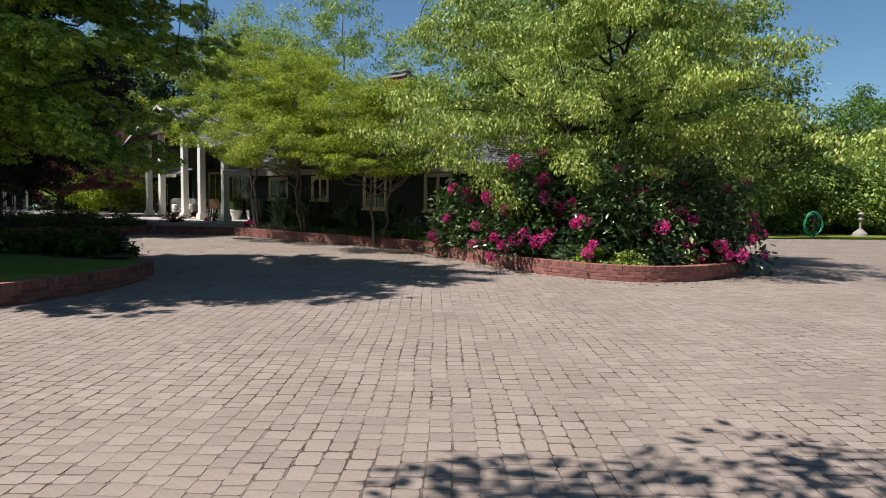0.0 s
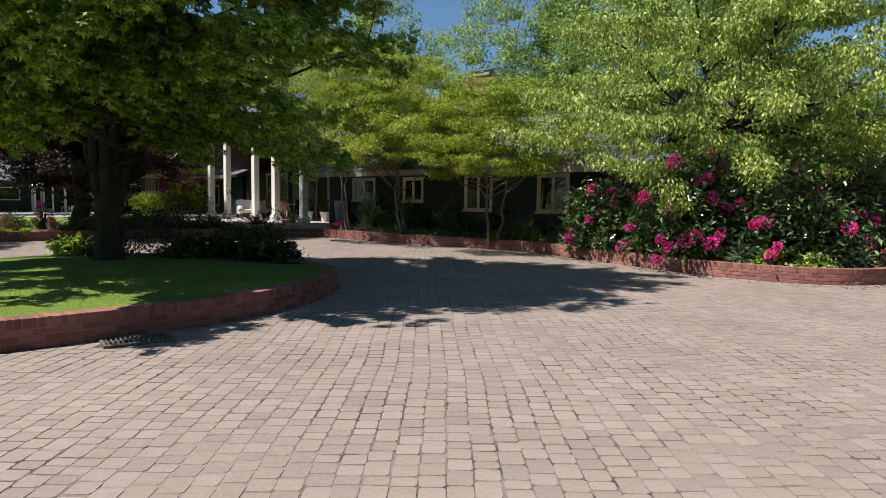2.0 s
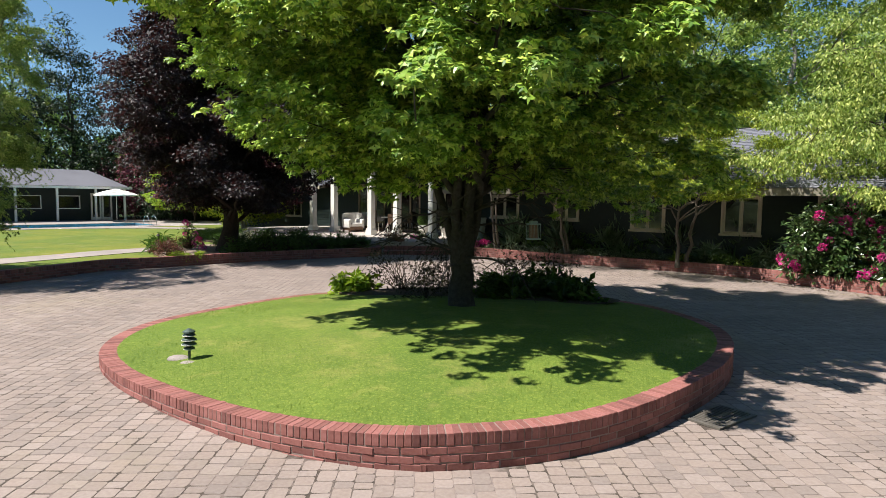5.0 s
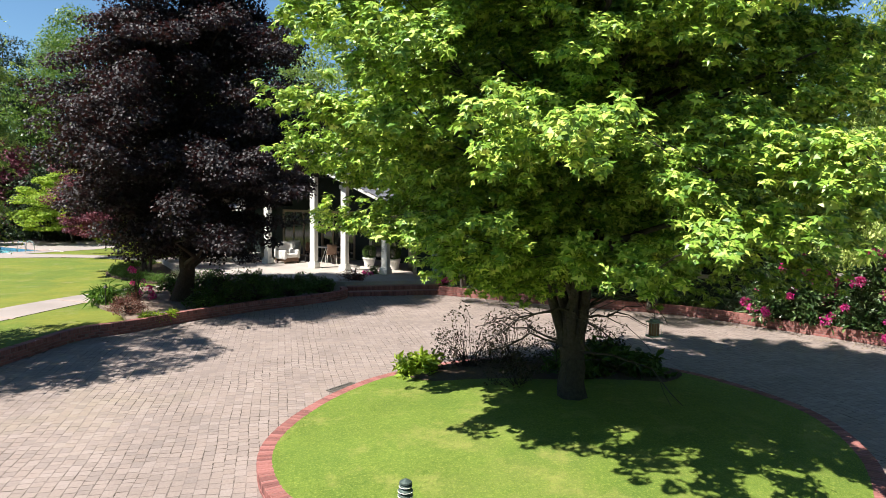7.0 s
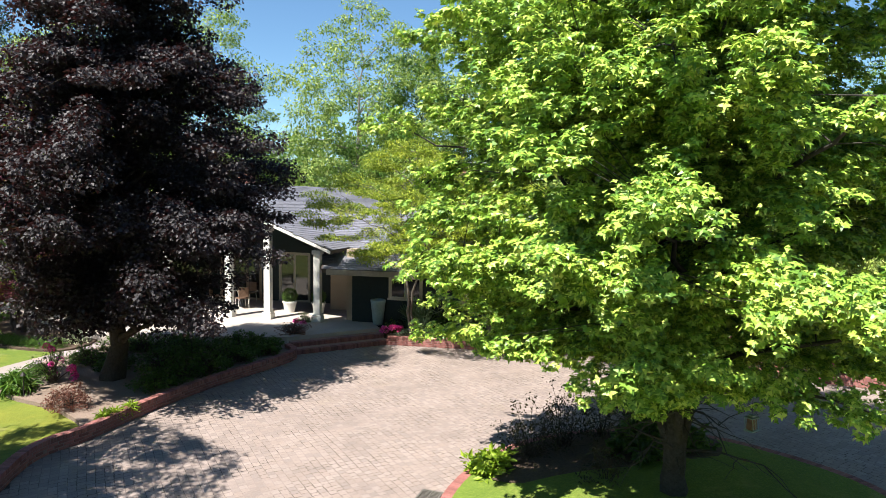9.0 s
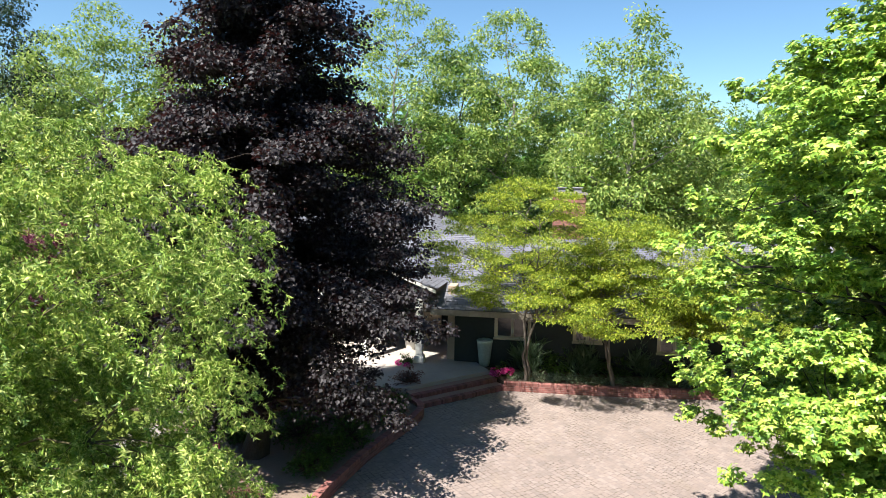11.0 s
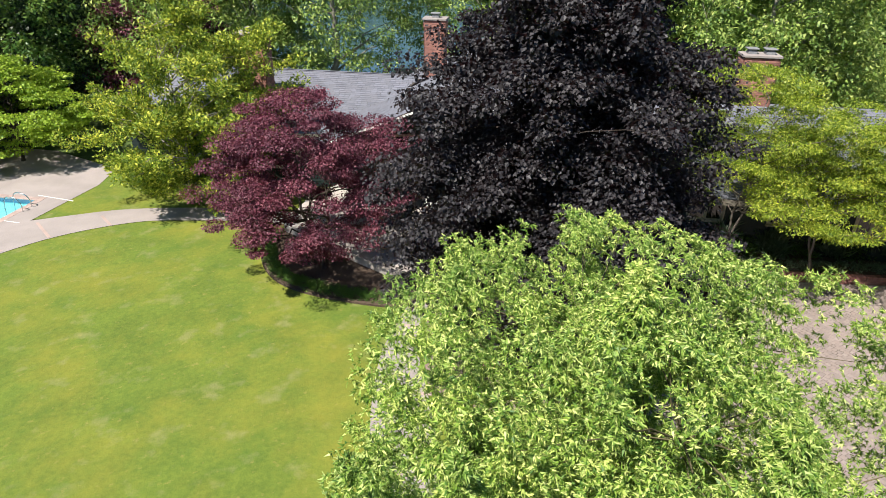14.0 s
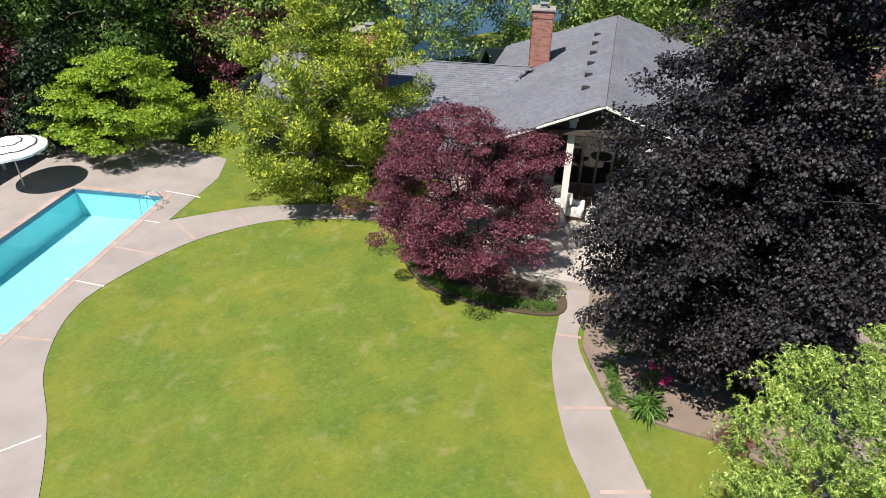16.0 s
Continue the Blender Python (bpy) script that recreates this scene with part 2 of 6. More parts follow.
L_RHODO = leaf_mat("rhododendron_leaf", (0.014, 0.038, 0.010), (0.05, 0.105, 0.028), (0.22, 0.31, 0.13), (0.14, 0.26, 0.03), 0.15, 0.28, 0.6)
L_SHRUB = leaf_mat("shrub_leaf", (0.025, 0.055, 0.012), (0.055, 0.110, 0.022), (0.120, 0.200, 0.040), (0.160, 0.280, 0.030), 0.28)
L_STRAP = leaf_mat("strap_leaf", (0.05, 0.085, 0.045), (0.11, 0.17, 0.10), (0.21, 0.28, 0.19), (0.2, 0.3, 0.12), 0.25)
L_LIME = leaf_mat("lime_leaf", (0.115, 0.20, 0.018), (0.25, 0.375, 0.032), (0.44, 0.545, 0.075), (0.48, 0.64, 0.05), 0.33)
L_GRASS = leaf_mat("grass_blade", (0.075, 0.138, 0.015), (0.125, 0.20, 0.024), (0.225, 0.29, 0.05), (0.24, 0.36, 0.035), 0.42, 0.6, 0.2)
L_FLOWER = leaf_mat("magenta_petal", (0.60, 0.016, 0.25), (0.84, 0.055, 0.43), (0.94, 0.30, 0.64), (0.95, 0.1, 0.5), 0.35)
L_AZALEA = leaf_mat("azalea_leaf", (0.018, 0.022, 0.010), (0.045, 0.042, 0.020), (0.10, 0.085, 0.045), (0.12, 0.09, 0.03), 0.2)
L_HEDGE = leaf_mat("box_leaf", (0.035, 0.09, 0.018), (0.085, 0.18, 0.032), (0.19, 0.30, 0.065), (0.2, 0.36, 0.04), 0.25)
L_VARIEGATED = leaf_mat("variegated_leaf", (0.20, 0.26, 0.14), (0.45, 0.50, 0.32), (0.72, 0.74, 0.60), (0.5, 0.6, 0.3), 0.2)
L_SAGE = leaf_mat("sage_leaf", (0.07, 0.10, 0.06), (0.16, 0.21, 0.13), (0.34, 0.40, 0.28), (0.25, 0.33, 0.16), 0.2)
L_BARBERRY = leaf_mat("barberry_leaf", (0.070, 0.030, 0.025), (0.140, 0.055, 0.045), (0.220, 0.100, 0.070), (0.250, 0.080, 0.050), 0.25)


# ---- mesh helpers ----
def mesh_of(name, verts, faces, material, smooth=False):
    """faces: an (n, k) array, or a list of such arrays."""
    me = bpy.data.meshes.new(name)
    groups = faces if isinstance(faces, list) else [faces]
    groups = [np.asarray(g, dtype=np.int32) for g in groups if len(g)]
    verts = np.asarray(verts, dtype=np.float32)
    me.vertices.add(len(verts))
    me.vertices.foreach_set("co", verts.ravel())
    loops = np.concatenate([g.ravel() for g in groups])
    sizes = np.concatenate([np.full(len(g), g.shape[1], dtype=np.int32) for g in groups])
    starts = np.concatenate([[0], np.cumsum(sizes)[:-1]]).astype(np.int32)
    me.loops.add(len(loops))
    me.loops.foreach_set("vertex_index", loops)
    me.polygons.add(len(sizes))
    me.polygons.foreach_set("loop_start", starts)
    me.polygons.foreach_set("use_smooth", np.full(len(sizes), smooth))
    me.materials.append(material)
    me.update(calc_edges=True)
    return me


def thing(name, at=(0, 0, 0), label="", category="", group="", kind="", turn=0.0):
    ob = new(name)
    ob.empty_display_size = 0.2
    ob.matrix_basis = pose(*at, 0, 0, turn)
    return tagged(ob, label, category, group, kind)


def part(name, bm, material=None, parent=None, label="", smooth=False):
    """Links a bmesh or a mesh as one object under a thing or a part."""
    if isinstance(bm, bmesh.types.BMesh):
        bmesh.ops.recalc_face_normals(bm, faces=bm.faces)
        me = bpy.data.meshes.new(name)
        bm.to_mesh(me)
        bm.free()
        me.materials.append(material)
    else:
        me = bm
    if smooth:
        me.polygons.foreach_set("use_smooth", np.ones(len(me.polygons), dtype=bool))
    ob = new(name, me)
    ob.parent = parent
    return tagged(ob, label)


def solid(name, bm, material, label="", category="", kind="", group="", smooth=False):
    return tagged(part(name, bm, material, None, label, smooth), "", category, group, kind)


def box(bm, lo, hi, bevel=0.0, m=None):
    """A box from corner to corner, its edges rounded."""
    c = [(a + b) / 2 for a, b in zip(lo, hi)]
    made = bmesh.ops.create_cube(bm, size=1, matrix=Matrix.Translation(c) @ Matrix.Diagonal((*[abs(b - a) for a, b in zip(lo, hi)], 1)))["verts"]
    if bevel:
        edges = list({e for v in made for e in v.link_edges})
        made = bmesh.ops.bevel(bm, geom=edges, offset=bevel, segments=2, affect="EDGES", profile=0.5)["verts"]
    if m is not None:
        bmesh.ops.transform(bm, matrix=m, verts=list({v for v in made}))
    return bm


def boxes(*pairs, bevel=0.0):
    bm = bmesh.new()
    for lo, hi in pairs:
        box(bm, lo, hi, bevel)
    return bm


def lathe(profile, n=20, at=(0, 0, 0)):
    """A round body from (radius, height) pairs."""
    bm = bmesh.new()
    rings = []
    for r, z in profile:
        rings.append([bm.verts.new((at[0] + r * math.cos(2 * math.pi * i / n), at[1] + r * math.sin(2 * math.pi * i / n), at[2] + z)) for i in range(n)])
    for a, b in zip(rings, rings[1:]):
        for i in range(n):
            bm.faces.new((a[i], a[(i + 1) % n], b[(i + 1) % n], b[i]))
    bm.faces.new(rings[0][::-1])
    bm.faces.new(rings[-1])
    return bm


def spline(points, steps=10, closed=False):
    """A smooth line through 2D or 3D points."""
    p = np.array(points, dtype=float)
    n = len(p)
    out = []
    for i in range(n if closed else n - 1):
        if closed:
            a, b, c, d = p[(i - 1) % n], p[i], p[(i + 1) % n], p[(i + 2) % n]
        else:
            b, c = p[i], p[i + 1]
            a = p[i - 1] if i else 2 * b - c
            d = p[i + 2] if i + 2 < n else 2 * c - b
        for s in np.arange(steps) / steps:
            out.append(0.5 * (2 * b + (c - a) * s + (2 * a - 5 * b + 4 * c - d) * s**2 + (3 * b - a - 3 * c + d) * s**3))
    if not closed:
        out.append(p[-1])
    return np.array(out)


def offset(line, d):
    seg = np.gradient(line, axis=0)
    n = np.stack([-seg[:, 1], seg[:, 0]], 1)
    return line + d * n / np.linalg.norm(n, axis=1, keepdims=True)


def inside(x, y, poly):
    """Which of the points lie in the polygon."""
    hit = np.zeros(len(x), dtype=bool)
    px, py = poly[:, 0], poly[:, 1]
    qx, qy = np.roll(px, -1), np.roll(py, -1)
    for a, b, c, d in zip(px, py, qx, qy):
        cross = ((b > y) != (d > y)) & (x < (c - a) * (y - b) / (d - b + 1e-12) + a)
        hit ^= cross
    return hit


def sheet(name, outline, z, material, thick=0.12, label="", kind="structure", category=""):
    """A flat body with an outline and a thickness."""
    bm = bmesh.new()
    top = [bm.verts.new((x, y, z)) for x, y in outline]
    low = [bm.verts.new((x, y, z - thick)) for x, y in outline]
    f = bm.faces.new(top)
    n = len(top)
    for i in range(n):
        bm.faces.new((top[i], low[i], low[(i + 1) % n], top[(i + 1) % n]))
    bmesh.ops.triangulate(bm, faces=[f])
    return solid(name, bm, material, label, category, kind)


def tubes(lines, sides=7):
    """One body of many tapered tubes: (points, radii) each."""
    verts, faces, base = [], [], 0
    ring = np.arange(sides)
    for pts, radii in lines:
        pts, radii = np.asarray(pts, float), np.asarray(radii, float)
        d = np.gradient(pts, axis=0)
        d /= np.linalg.norm(d, axis=1, keepdims=True) + 1e-9
        ref = np.where(np.abs(d[:, 2:3]) > 0.9, [[1.0, 0, 0]], [[0, 0, 1.0]])
        a = np.cross(d, ref)
        a /= np.linalg.norm(a, axis=1, keepdims=True) + 1e-9
        b = np.cross(d, a)
        ang = 2 * np.pi * ring / sides
        v = pts[:, None] + radii[:, None, None] * (np.cos(ang)[None, :, None] * a[:, None] + np.sin(ang)[None, :, None] * b[:, None])
        verts.append(v.reshape(-1, 3))
        n = len(pts)
        i = (np.arange(n - 1)[:, None] * sides + ring[None]).ravel()
        j = (np.arange(n - 1)[:, None] * sides + ((ring + 1) % sides)[None]).ravel()
        faces.append(np.stack([i, j, j + sides, i + sides], 1) + base)
        base += n * sides
    return np.concatenate(verts), np.concatenate(faces)


# ---- leaves ----
OVAL = (np.array([(0, 0, 0), (0.24, 0.45, 0.07), (0, 1, -0.06), (-0.24, 0.45, 0.07)]), np.array([(0, 1, 2), (0, 2, 3)]))
BROAD = (np.array([(0, 0, 0), (0.36, 0.4, 0.1), (0, 1, -0.1), (-0.36, 0.4, 0.1)]), np.array([(0, 1, 2), (0, 2, 3)]))
NARROW = (np.array([(0, 0, 0), (0.075, 0.4, 0.03), (0, 1, -0.12), (-0.075, 0.4, 0.03)]), np.array([(0, 1, 2), (0, 2, 3)]))
WILLOW = (np.array([(-0.13, 0.05, 0), (0.16, 0.25, 0.03), (-0.08, 1, -0.3)]), np.array([(0, 1, 2)]))
KITE = (np.array([(0, 0, 0), (0.46, 0.42, 0.06), (0, 1, -0.16), (-0.46, 0.42, 0.06)]), np.array([(0, 1, 2), (0, 2, 3)]))
LOBED = (np.array([(0, 0, 0), (-0.78, 0.36, -0.12), (-0.2, 0.6, 0.0), (-0.24, 0.3, 0.0), (0, 1, -0.2), (0.24, 0.3, 0.0), (0.78, 0.36, -0.12), (0.2, 0.6, 0.0)]), np.array([(0, 2, 1), (3, 5, 4), (0, 6, 7)]))
SPRAY = (np.array([(-0.1, 0, 0), (0.34, 0.45, 0.05), (-0.16, 1, -0.08)]), np.array([(0, 1, 2)]))
BLADE = (np.array([(-0.045, 0, 0), (0.045, 0, 0), (0.02, 1, 0.1)]), np.array([(0, 1, 2)]))


def unit(v):
    return v / (np.linalg.norm(v, axis=-1, keepdims=True) + 1e-9)


def leaves(name, pos, way, normal, size, shape, material):
    """One mesh of many leaves, each along its way with its own normal."""
    verts, tris = shape
    way = unit(way)
    side = unit(np.cross(way, normal))
    up = np.cross(side, way)
    v = pos[:, None] + size[:, None, None] * (verts[None, :, 0:1] * side[:, None] + verts[None, :, 1:2] * way[:, None] + verts[None, :, 2:3] * up[:, None])
    f = tris[None] + (np.arange(len(pos)) * len(verts))[:, None, None]
    return mesh_of(name, v.reshape(-1, 3), f.reshape(-1, tris.shape[1]), material)


def clump_leaves(rng, centres, radii, count, flat=0.55, droop=0.4, lift=0.9, jit=0.45):
    """Leaves scattered over clumps: places, ways, normals."""
    k = len(centres)
    off = rng.normal(size=(k, count, 3))
    off = unit(off) * rng.uniform(0.25, 1.0, (k, count, 1)) ** 0.6
    off[..., 2] = off[..., 2] * flat - 0.25 * (off[..., 0] ** 2 + off[..., 1] ** 2) * flat
    pos = centres[:, None] + off * radii[:, None, None]
    way = off * [1, 1, 0.3] + rng.normal(size=off.shape) * 0.5 + [0, 0, -droop]
    normal = rng.normal(size=off.shape) * jit + off * 0.6 + [0, 0, lift]
    return pos.reshape(-1, 3), way.reshape(-1, 3), normal.reshape(-1, 3)


def crown_points(rng, n, height, profile, inner=0.35, lump=0.22, squash=(1.0, 1.0)):
    """Clump centres in a crown whose radius follows (height share, metres) pairs; more of them near the outside, with an uneven outline."""
    hs, rs = np.array(profile).T
    grid = np.linspace(hs[0], hs[-1], 60)
    weight = np.interp(grid, hs, rs) ** 1.3 + 0.05
    h = rng.choice(grid, n, p=weight / weight.sum()) + rng.uniform(-0.01, 0.01, n)
    ang = rng.uniform(0, 2 * np.pi, n)
    r = np.interp(h, hs, rs)
    ph = rng.uniform(0, 6.28, 6)
    bulge = 1 + lump * (np.sin(3 * ang + ph[0] + 5 * h) * 0.5 + np.sin(5 * ang + ph[1] - 9 * h) * 0.35 + np.sin(2 * ang + 14 * h + ph[2]) * 0.45)
    r = r * bulge * (1 - (1 - inner) * rng.uniform(0, 1, n) ** 1.9)
    return np.stack([r * np.cos(ang) * squash[0], r * np.sin(ang) * squash[1], h * height], 1)


def bough_points(rng, n, steps, length, rise, height, profile, inner, lump, squash):
    """Clump centres strung along leafy boughs that end at the outside of a crown."""
    tips = crown_points(rng, n, height, profile, inner, lump, squash)
    out = unit(np.stack([tips[:, 0], tips[:, 1], np.zeros(n)], 1) + rng.normal(size=(n, 3)) * [0.35, 0.35, 0.0])
    s = np.linspace(0, 1, steps)[None, :, None] * length * rng.uniform(0.6, 1.3, (n, 1, 1))
    up = rise + rng.normal(size=(n, 1, 1)) * 0.25
    pts = tips[:, None] - out[:, None] * s
    pts[..., 2:3] += -up * s + 0.12 * s * s
    return (pts + rng.normal(size=pts.shape) * 0.06).reshape(-1, 3)


def rosettes(rng, centres, radii, count):
    """Umbrellas of drooping leaves round twig tips in each clump, tilted outwards from the trunk."""
    k, m = len(centres), 11
    n = count // m
    off = unit(rng.normal(size=(k, n, 3))) * rng.uniform(0.2, 1.0, (k, n, 1)) * [1, 1, 0.7]
    tip = centres[:, None] + off * radii[:, None, None]
    out = unit(tip * [1, 1, 0]) * rng.uniform(0.1, 0.8, (k, n, 1))
    ang = rng.uniform(0, 6.28, (k, n, 1)) + np.arange(m)[None, None] * 2.4 + rng.normal(size=(k, n, m)) * 0.2
    dip = 0.2 + 1.5 * (np.arange(m) / m)[None, None] + rng.normal(size=(k, n, m)) * 0.2
    way = np.stack([np.cos(ang), np.sin(ang), -dip], 3)
    pos = tip[:, :, None] + way * 0.04 + rng.normal(size=way.shape) * 0.02
    normal = np.stack([0.75 * np.cos(ang), 0.75 * np.sin(ang), np.full_like(ang, 0.9)], 3) + out[:, :, None] + rng.normal(size=way.shape) * 0.2
    return pos.reshape(-1, 3), way.reshape(-1, 3), normal.reshape(-1, 3)


def limb(rng, a, b, sag=0.1, steps=7, wobble=0.05):
    s = np.linspace(0, 1, steps)[:, None]
    length = np.linalg.norm(b - a)
    p = a + (b - a) * s
    p[:, 2] += (np.sin(s[:, 0] * np.pi) * sag * length)
    p[1:-1] += rng.normal(size=(steps - 2, 3)) * wobble * length * 0.5
    return p


def tree(name, at, height, profile, seed, clumps, per_clump, clump_r, leaf, shape, material, bark=None, trunk_r=0.2, stems=1, limbs=26,
         label="", category="tree", group="", inner=0.35, lump=0.22, squash=(1, 1), flat=0.55, droop=0.4, lift=0.9, clear=0.2, lean=(0, 0), strands=None, twigs=140, boughs=None, jit=0.45, fork=None, hang=None, slope=None, spires=0):
    """A tree: tapered trunk and limbs, and a crown of leaf clumps, with a sloping top and upright spires if asked for."""
    rng = np.random.default_rng(seed)
    root = thing(name, at, label, category, group)
    if boughs:
        steps, length, rise = boughs
        centres = bough_points(rng, clumps, steps, length, rise, height, profile, inner, lump, squash)
        clumps = len(centres)
    else:
        centres = crown_points(rng, clumps, height, profile, inner, lump, squash)
    centres[:, :2] += np.array(lean) * (centres[:, 2:3] / height)
    if slope:
        centres[:, 2] += centres[:, :2] @ np.array(slope) * centres[:, 2] / height
    thin = np.ones(clumps + 6 * spires)
    if spires:
        thin[clumps:] = 0.24
        order = rng.permutation(np.argsort(-centres[:, 2])[:int(clumps * 0.3)])[:spires]
        foot = centres[order][:, None] * np.ones((1, 6, 1))
        foot[..., 2] += np.linspace(0.1, 1, 6)[None] * rng.uniform(0.2, 0.8, (spires, 1))
        foot[..., :2] += rng.normal(size=(spires, 6, 2)) * 0.05
        centres = np.concatenate([centres, foot.reshape(-1, 3)])
        clumps = len(centres)
    if hang:
        way, drop, push = np.array(hang[:2]), hang[2], hang[3]
        low = np.clip(centres[:, :2] @ way / np.abs(centres[:, :2]).max(), 0, 1) * np.clip(1.35 - 1.8 * centres[:, 2] / height, 0, 1)
        centres[:, 2] -= drop * low
        centres[:, :2] += push * low[:, None] * way
    top = np.array([lean[0] * 0.9, lean[1] * 0.9, height * 0.9])
    lines, axes = [], []
    if fork:
        low, leaders, bare = fork
        knee = np.array([rng.normal() * 0.04, rng.normal() * 0.04, low])
        rad = trunk_r * np.interp(np.linspace(0, 1, 9), [0, 0.1, 0.3, 0.75, 1], [1.7, 1.25, 1.0, 0.92, 0.3])
        lines.append((limb(rng, np.array([0, 0, -0.12]), knee + [0, 0, 0.35], 0.0, 9, 0.015), rad))
        for s in range(leaders):
            a0 = s * 6.28 / max(1, leaders - 1) + rng.uniform(-0.4, 0.4)
            reach = 0.0 if s == 0 else rng.uniform(1.0, 1.9)
            rise = height * (0.93 if s == 0 else rng.uniform(0.5, 0.8)) - low
            q = np.linspace(0, 1, 14)[:, None]
            axis = knee + np.array([math.cos(a0), math.sin(a0), 0]) * (trunk_r * 0.42 + reach * q**0.9) + np.array([0, 0, 1]) * ((rise + 0.55) * q - 0.55)
            axis[2:] += rng.normal(size=(12, 3)) * [0.05, 0.05, 0.0]
            lines.append((axis, trunk_r * (0.66 if s == 0 else rng.uniform(0.42, 0.55)) * (1 - np.linspace(0, 1, 14) ** 0.9 * 0.92)))
            axes.append(axis)
        stems = leaders
        for s in range(bare):
            a0, l = rng.uniform(0, 6.28), rng.uniform(0.7, 2.0)
            start = axes[rng.integers(stems)][rng.integers(0, 3)]
            end = start + np.array([math.cos(a0) * l, math.sin(a0) * l, rng.uniform(-0.55, 0.35)])
            p = limb(rng, start, end, 0.12, 7, 0.05)
            lines.append((p, np.linspace(0.022, 0.006, 7)))
            for j in range(3):
                b0 = p[rng.integers(2, 6)]
                lines.append((limb(rng, b0, b0 + np.array([math.cos(a0 + rng.normal() * 0.7), math.sin(a0 + rng.normal() * 0.7), rng.normal() * 0.4]) * rng.uniform(0.3, 0.8), 0.1, 5, 0.06), np.linspace(0.009, 0.003, 5)))
    for s in range(0 if fork else stems):
        spread = 0 if stems == 1 else trunk_r * 2.2
        a0 = rng.uniform(0, 6.28) + s * 6.28 / stems
        foot = np.array([spread * math.cos(a0), spread * math.sin(a0), -0.1])
        head = top + (0 if stems == 1 else 1) * np.array([math.cos(a0), math.sin(a0), -0.4]) * height * 0.16
        axis = limb(rng, foot, head, 0.0, 14, 0.02)
        rad = trunk_r / math.sqrt(stems) * (1 - np.linspace(0, 1, 14) ** 0.9 * 0.93)
        rad[0] *= 1.45
        rad[1] *= 1.08
        lines.append((axis, rad))
        axes.append(axis)
    joints = []
    order = rng.permutation(clumps)
    for c in centres[order[:limbs]]:
        axis = axes[rng.integers(stems)]
        want = max(clear * height, c[2] - 0.45 * np.hypot(c[0], c[1]))
        a = axis[np.argmin(np.abs(axis[:, 2] - want))]
        p = limb(rng, a, c, 0.06, 7, 0.05)
        r0 = trunk_r * 0.34 * (1 - 0.6 * min(1, a[2] / height))
        lines.append((p, np.linspace(max(0.018, r0), 0.008, 7)))
        joints.append(p[2:])
    joints = np.concatenate(joints)
    fine = []
    for c in centres[order[limbs:limbs + twigs]]:
        a = joints[np.argmin(((joints - c) ** 2).sum(1) + (joints[:, 2] > c[2] + 0.3) * 4)]
        fine.append((limb(rng, a, c, 0.05, 4, 0.06), np.linspace(0.013, 0.004, 4)))
    v, f = tubes(lines, 6)
    v2, f2 = tubes(fine, 3)
    v, f = np.concatenate([v, v2]), np.concatenate([f, f2 + len(v)])
    part("trunk", mesh_of("trunk", v, f, bark or M_BARK, True), None, root)
    radii = clump_r * rng.uniform(0.65, 1.35, clumps) * thin
    if strands:
        pos, way, normal = strands(rng, centres, radii, per_clump)
    else:
        pos, way, normal = clump_leaves(rng, centres, radii, per_clump, flat, droop, lift, jit)
    size = leaf * rng.uniform(0.6, 1.25, len(pos))
    part("crown", leaves("crown", pos, way, normal, size, shape, material), None, root)
    return root


def bush(name, at, size, seed, count, leaf, shape, material, label, category="shrub", group="", flowers=0, droop=0.2, stalks=True, truss=0.08, twig=0.018):
    """A shrub: stalks and leaf clumps over a rounded, uneven mound of half-widths and height size."""
    rng = np.random.default_rng(seed)
    root = thing(name, at, label, category, group)
    n = max(10, count // 18)
    d = unit(rng.normal(size=(n, 3)))
    d[:, 2] = np.abs(d[:, 2])
    rad = rng.uniform(0.35, 1.0, (n, 1)) ** 0.5 * (1 + 0.16 * np.sin(4 * np.arctan2(d[:, 1:2], d[:, 0:1]) + seed) + rng.normal(size=(n, 1)) * 0.07)
    centres = d * rad * np.array(size)
    centres[:, 2] = np.maximum(centres[:, 2], 0.06 * size[2])
    clump = (size[0] * size[1] * size[2]) ** (1 / 3) * 0.2
    if stalks:
        lines = [(limb(rng, np.array([rng.uniform(-1, 1) * size[0] * 0.2, rng.uniform(-1, 1) * size[1] * 0.2, -0.03]), c, 0.08, 5, 0.05), np.linspace(twig, 0.3 * twig, 5)) for c in centres[:60]]
        v, f = tubes(lines, 5)
        tagged(part("branchwork", mesh_of("branchwork", v, f, M_BARK, True), None, root), kind="stuff")
    pos, way, normal = clump_leaves(rng, centres, clump * rng.uniform(0.7, 1.4, n), 18, 0.75, droop, 0.7)
    part("foliage", leaves("foliage", pos, way, normal, leaf * rng.uniform(0.6, 1.3, len(pos)), shape, material), None, root)
    if flowers:
        k = unit(rng.normal(size=(flowers, 3)) * [1, 1, 0.75] + [0, 0, 0.15])
        k[:, 2] = np.abs(k[:, 2]) * rng.uniform(0.5, 1.0, flowers)
        heads = k * np.array(size) * rng.uniform(1.04, 1.16, (flowers, 1))
        off = unit(rng.normal(size=(flowers, 90, 3)) + k[:, None] * 0.9)
        pos = (heads[:, None] + off * truss * rng.uniform(0.6, 1.35, (flowers, 1, 1))).reshape(-1, 3)
        part("blossom", leaves("blossom", pos, off.reshape(-1, 3) + rng.normal(size=pos.shape) * 0.4, off.reshape(-1, 3) + rng.normal(size=pos.shape) * 0.7, 0.75 * truss * rng.uniform(0.7, 1.3, len(pos)), BROAD, L_FLOWER), None, root, "magenta-pink flower heads")
    return root

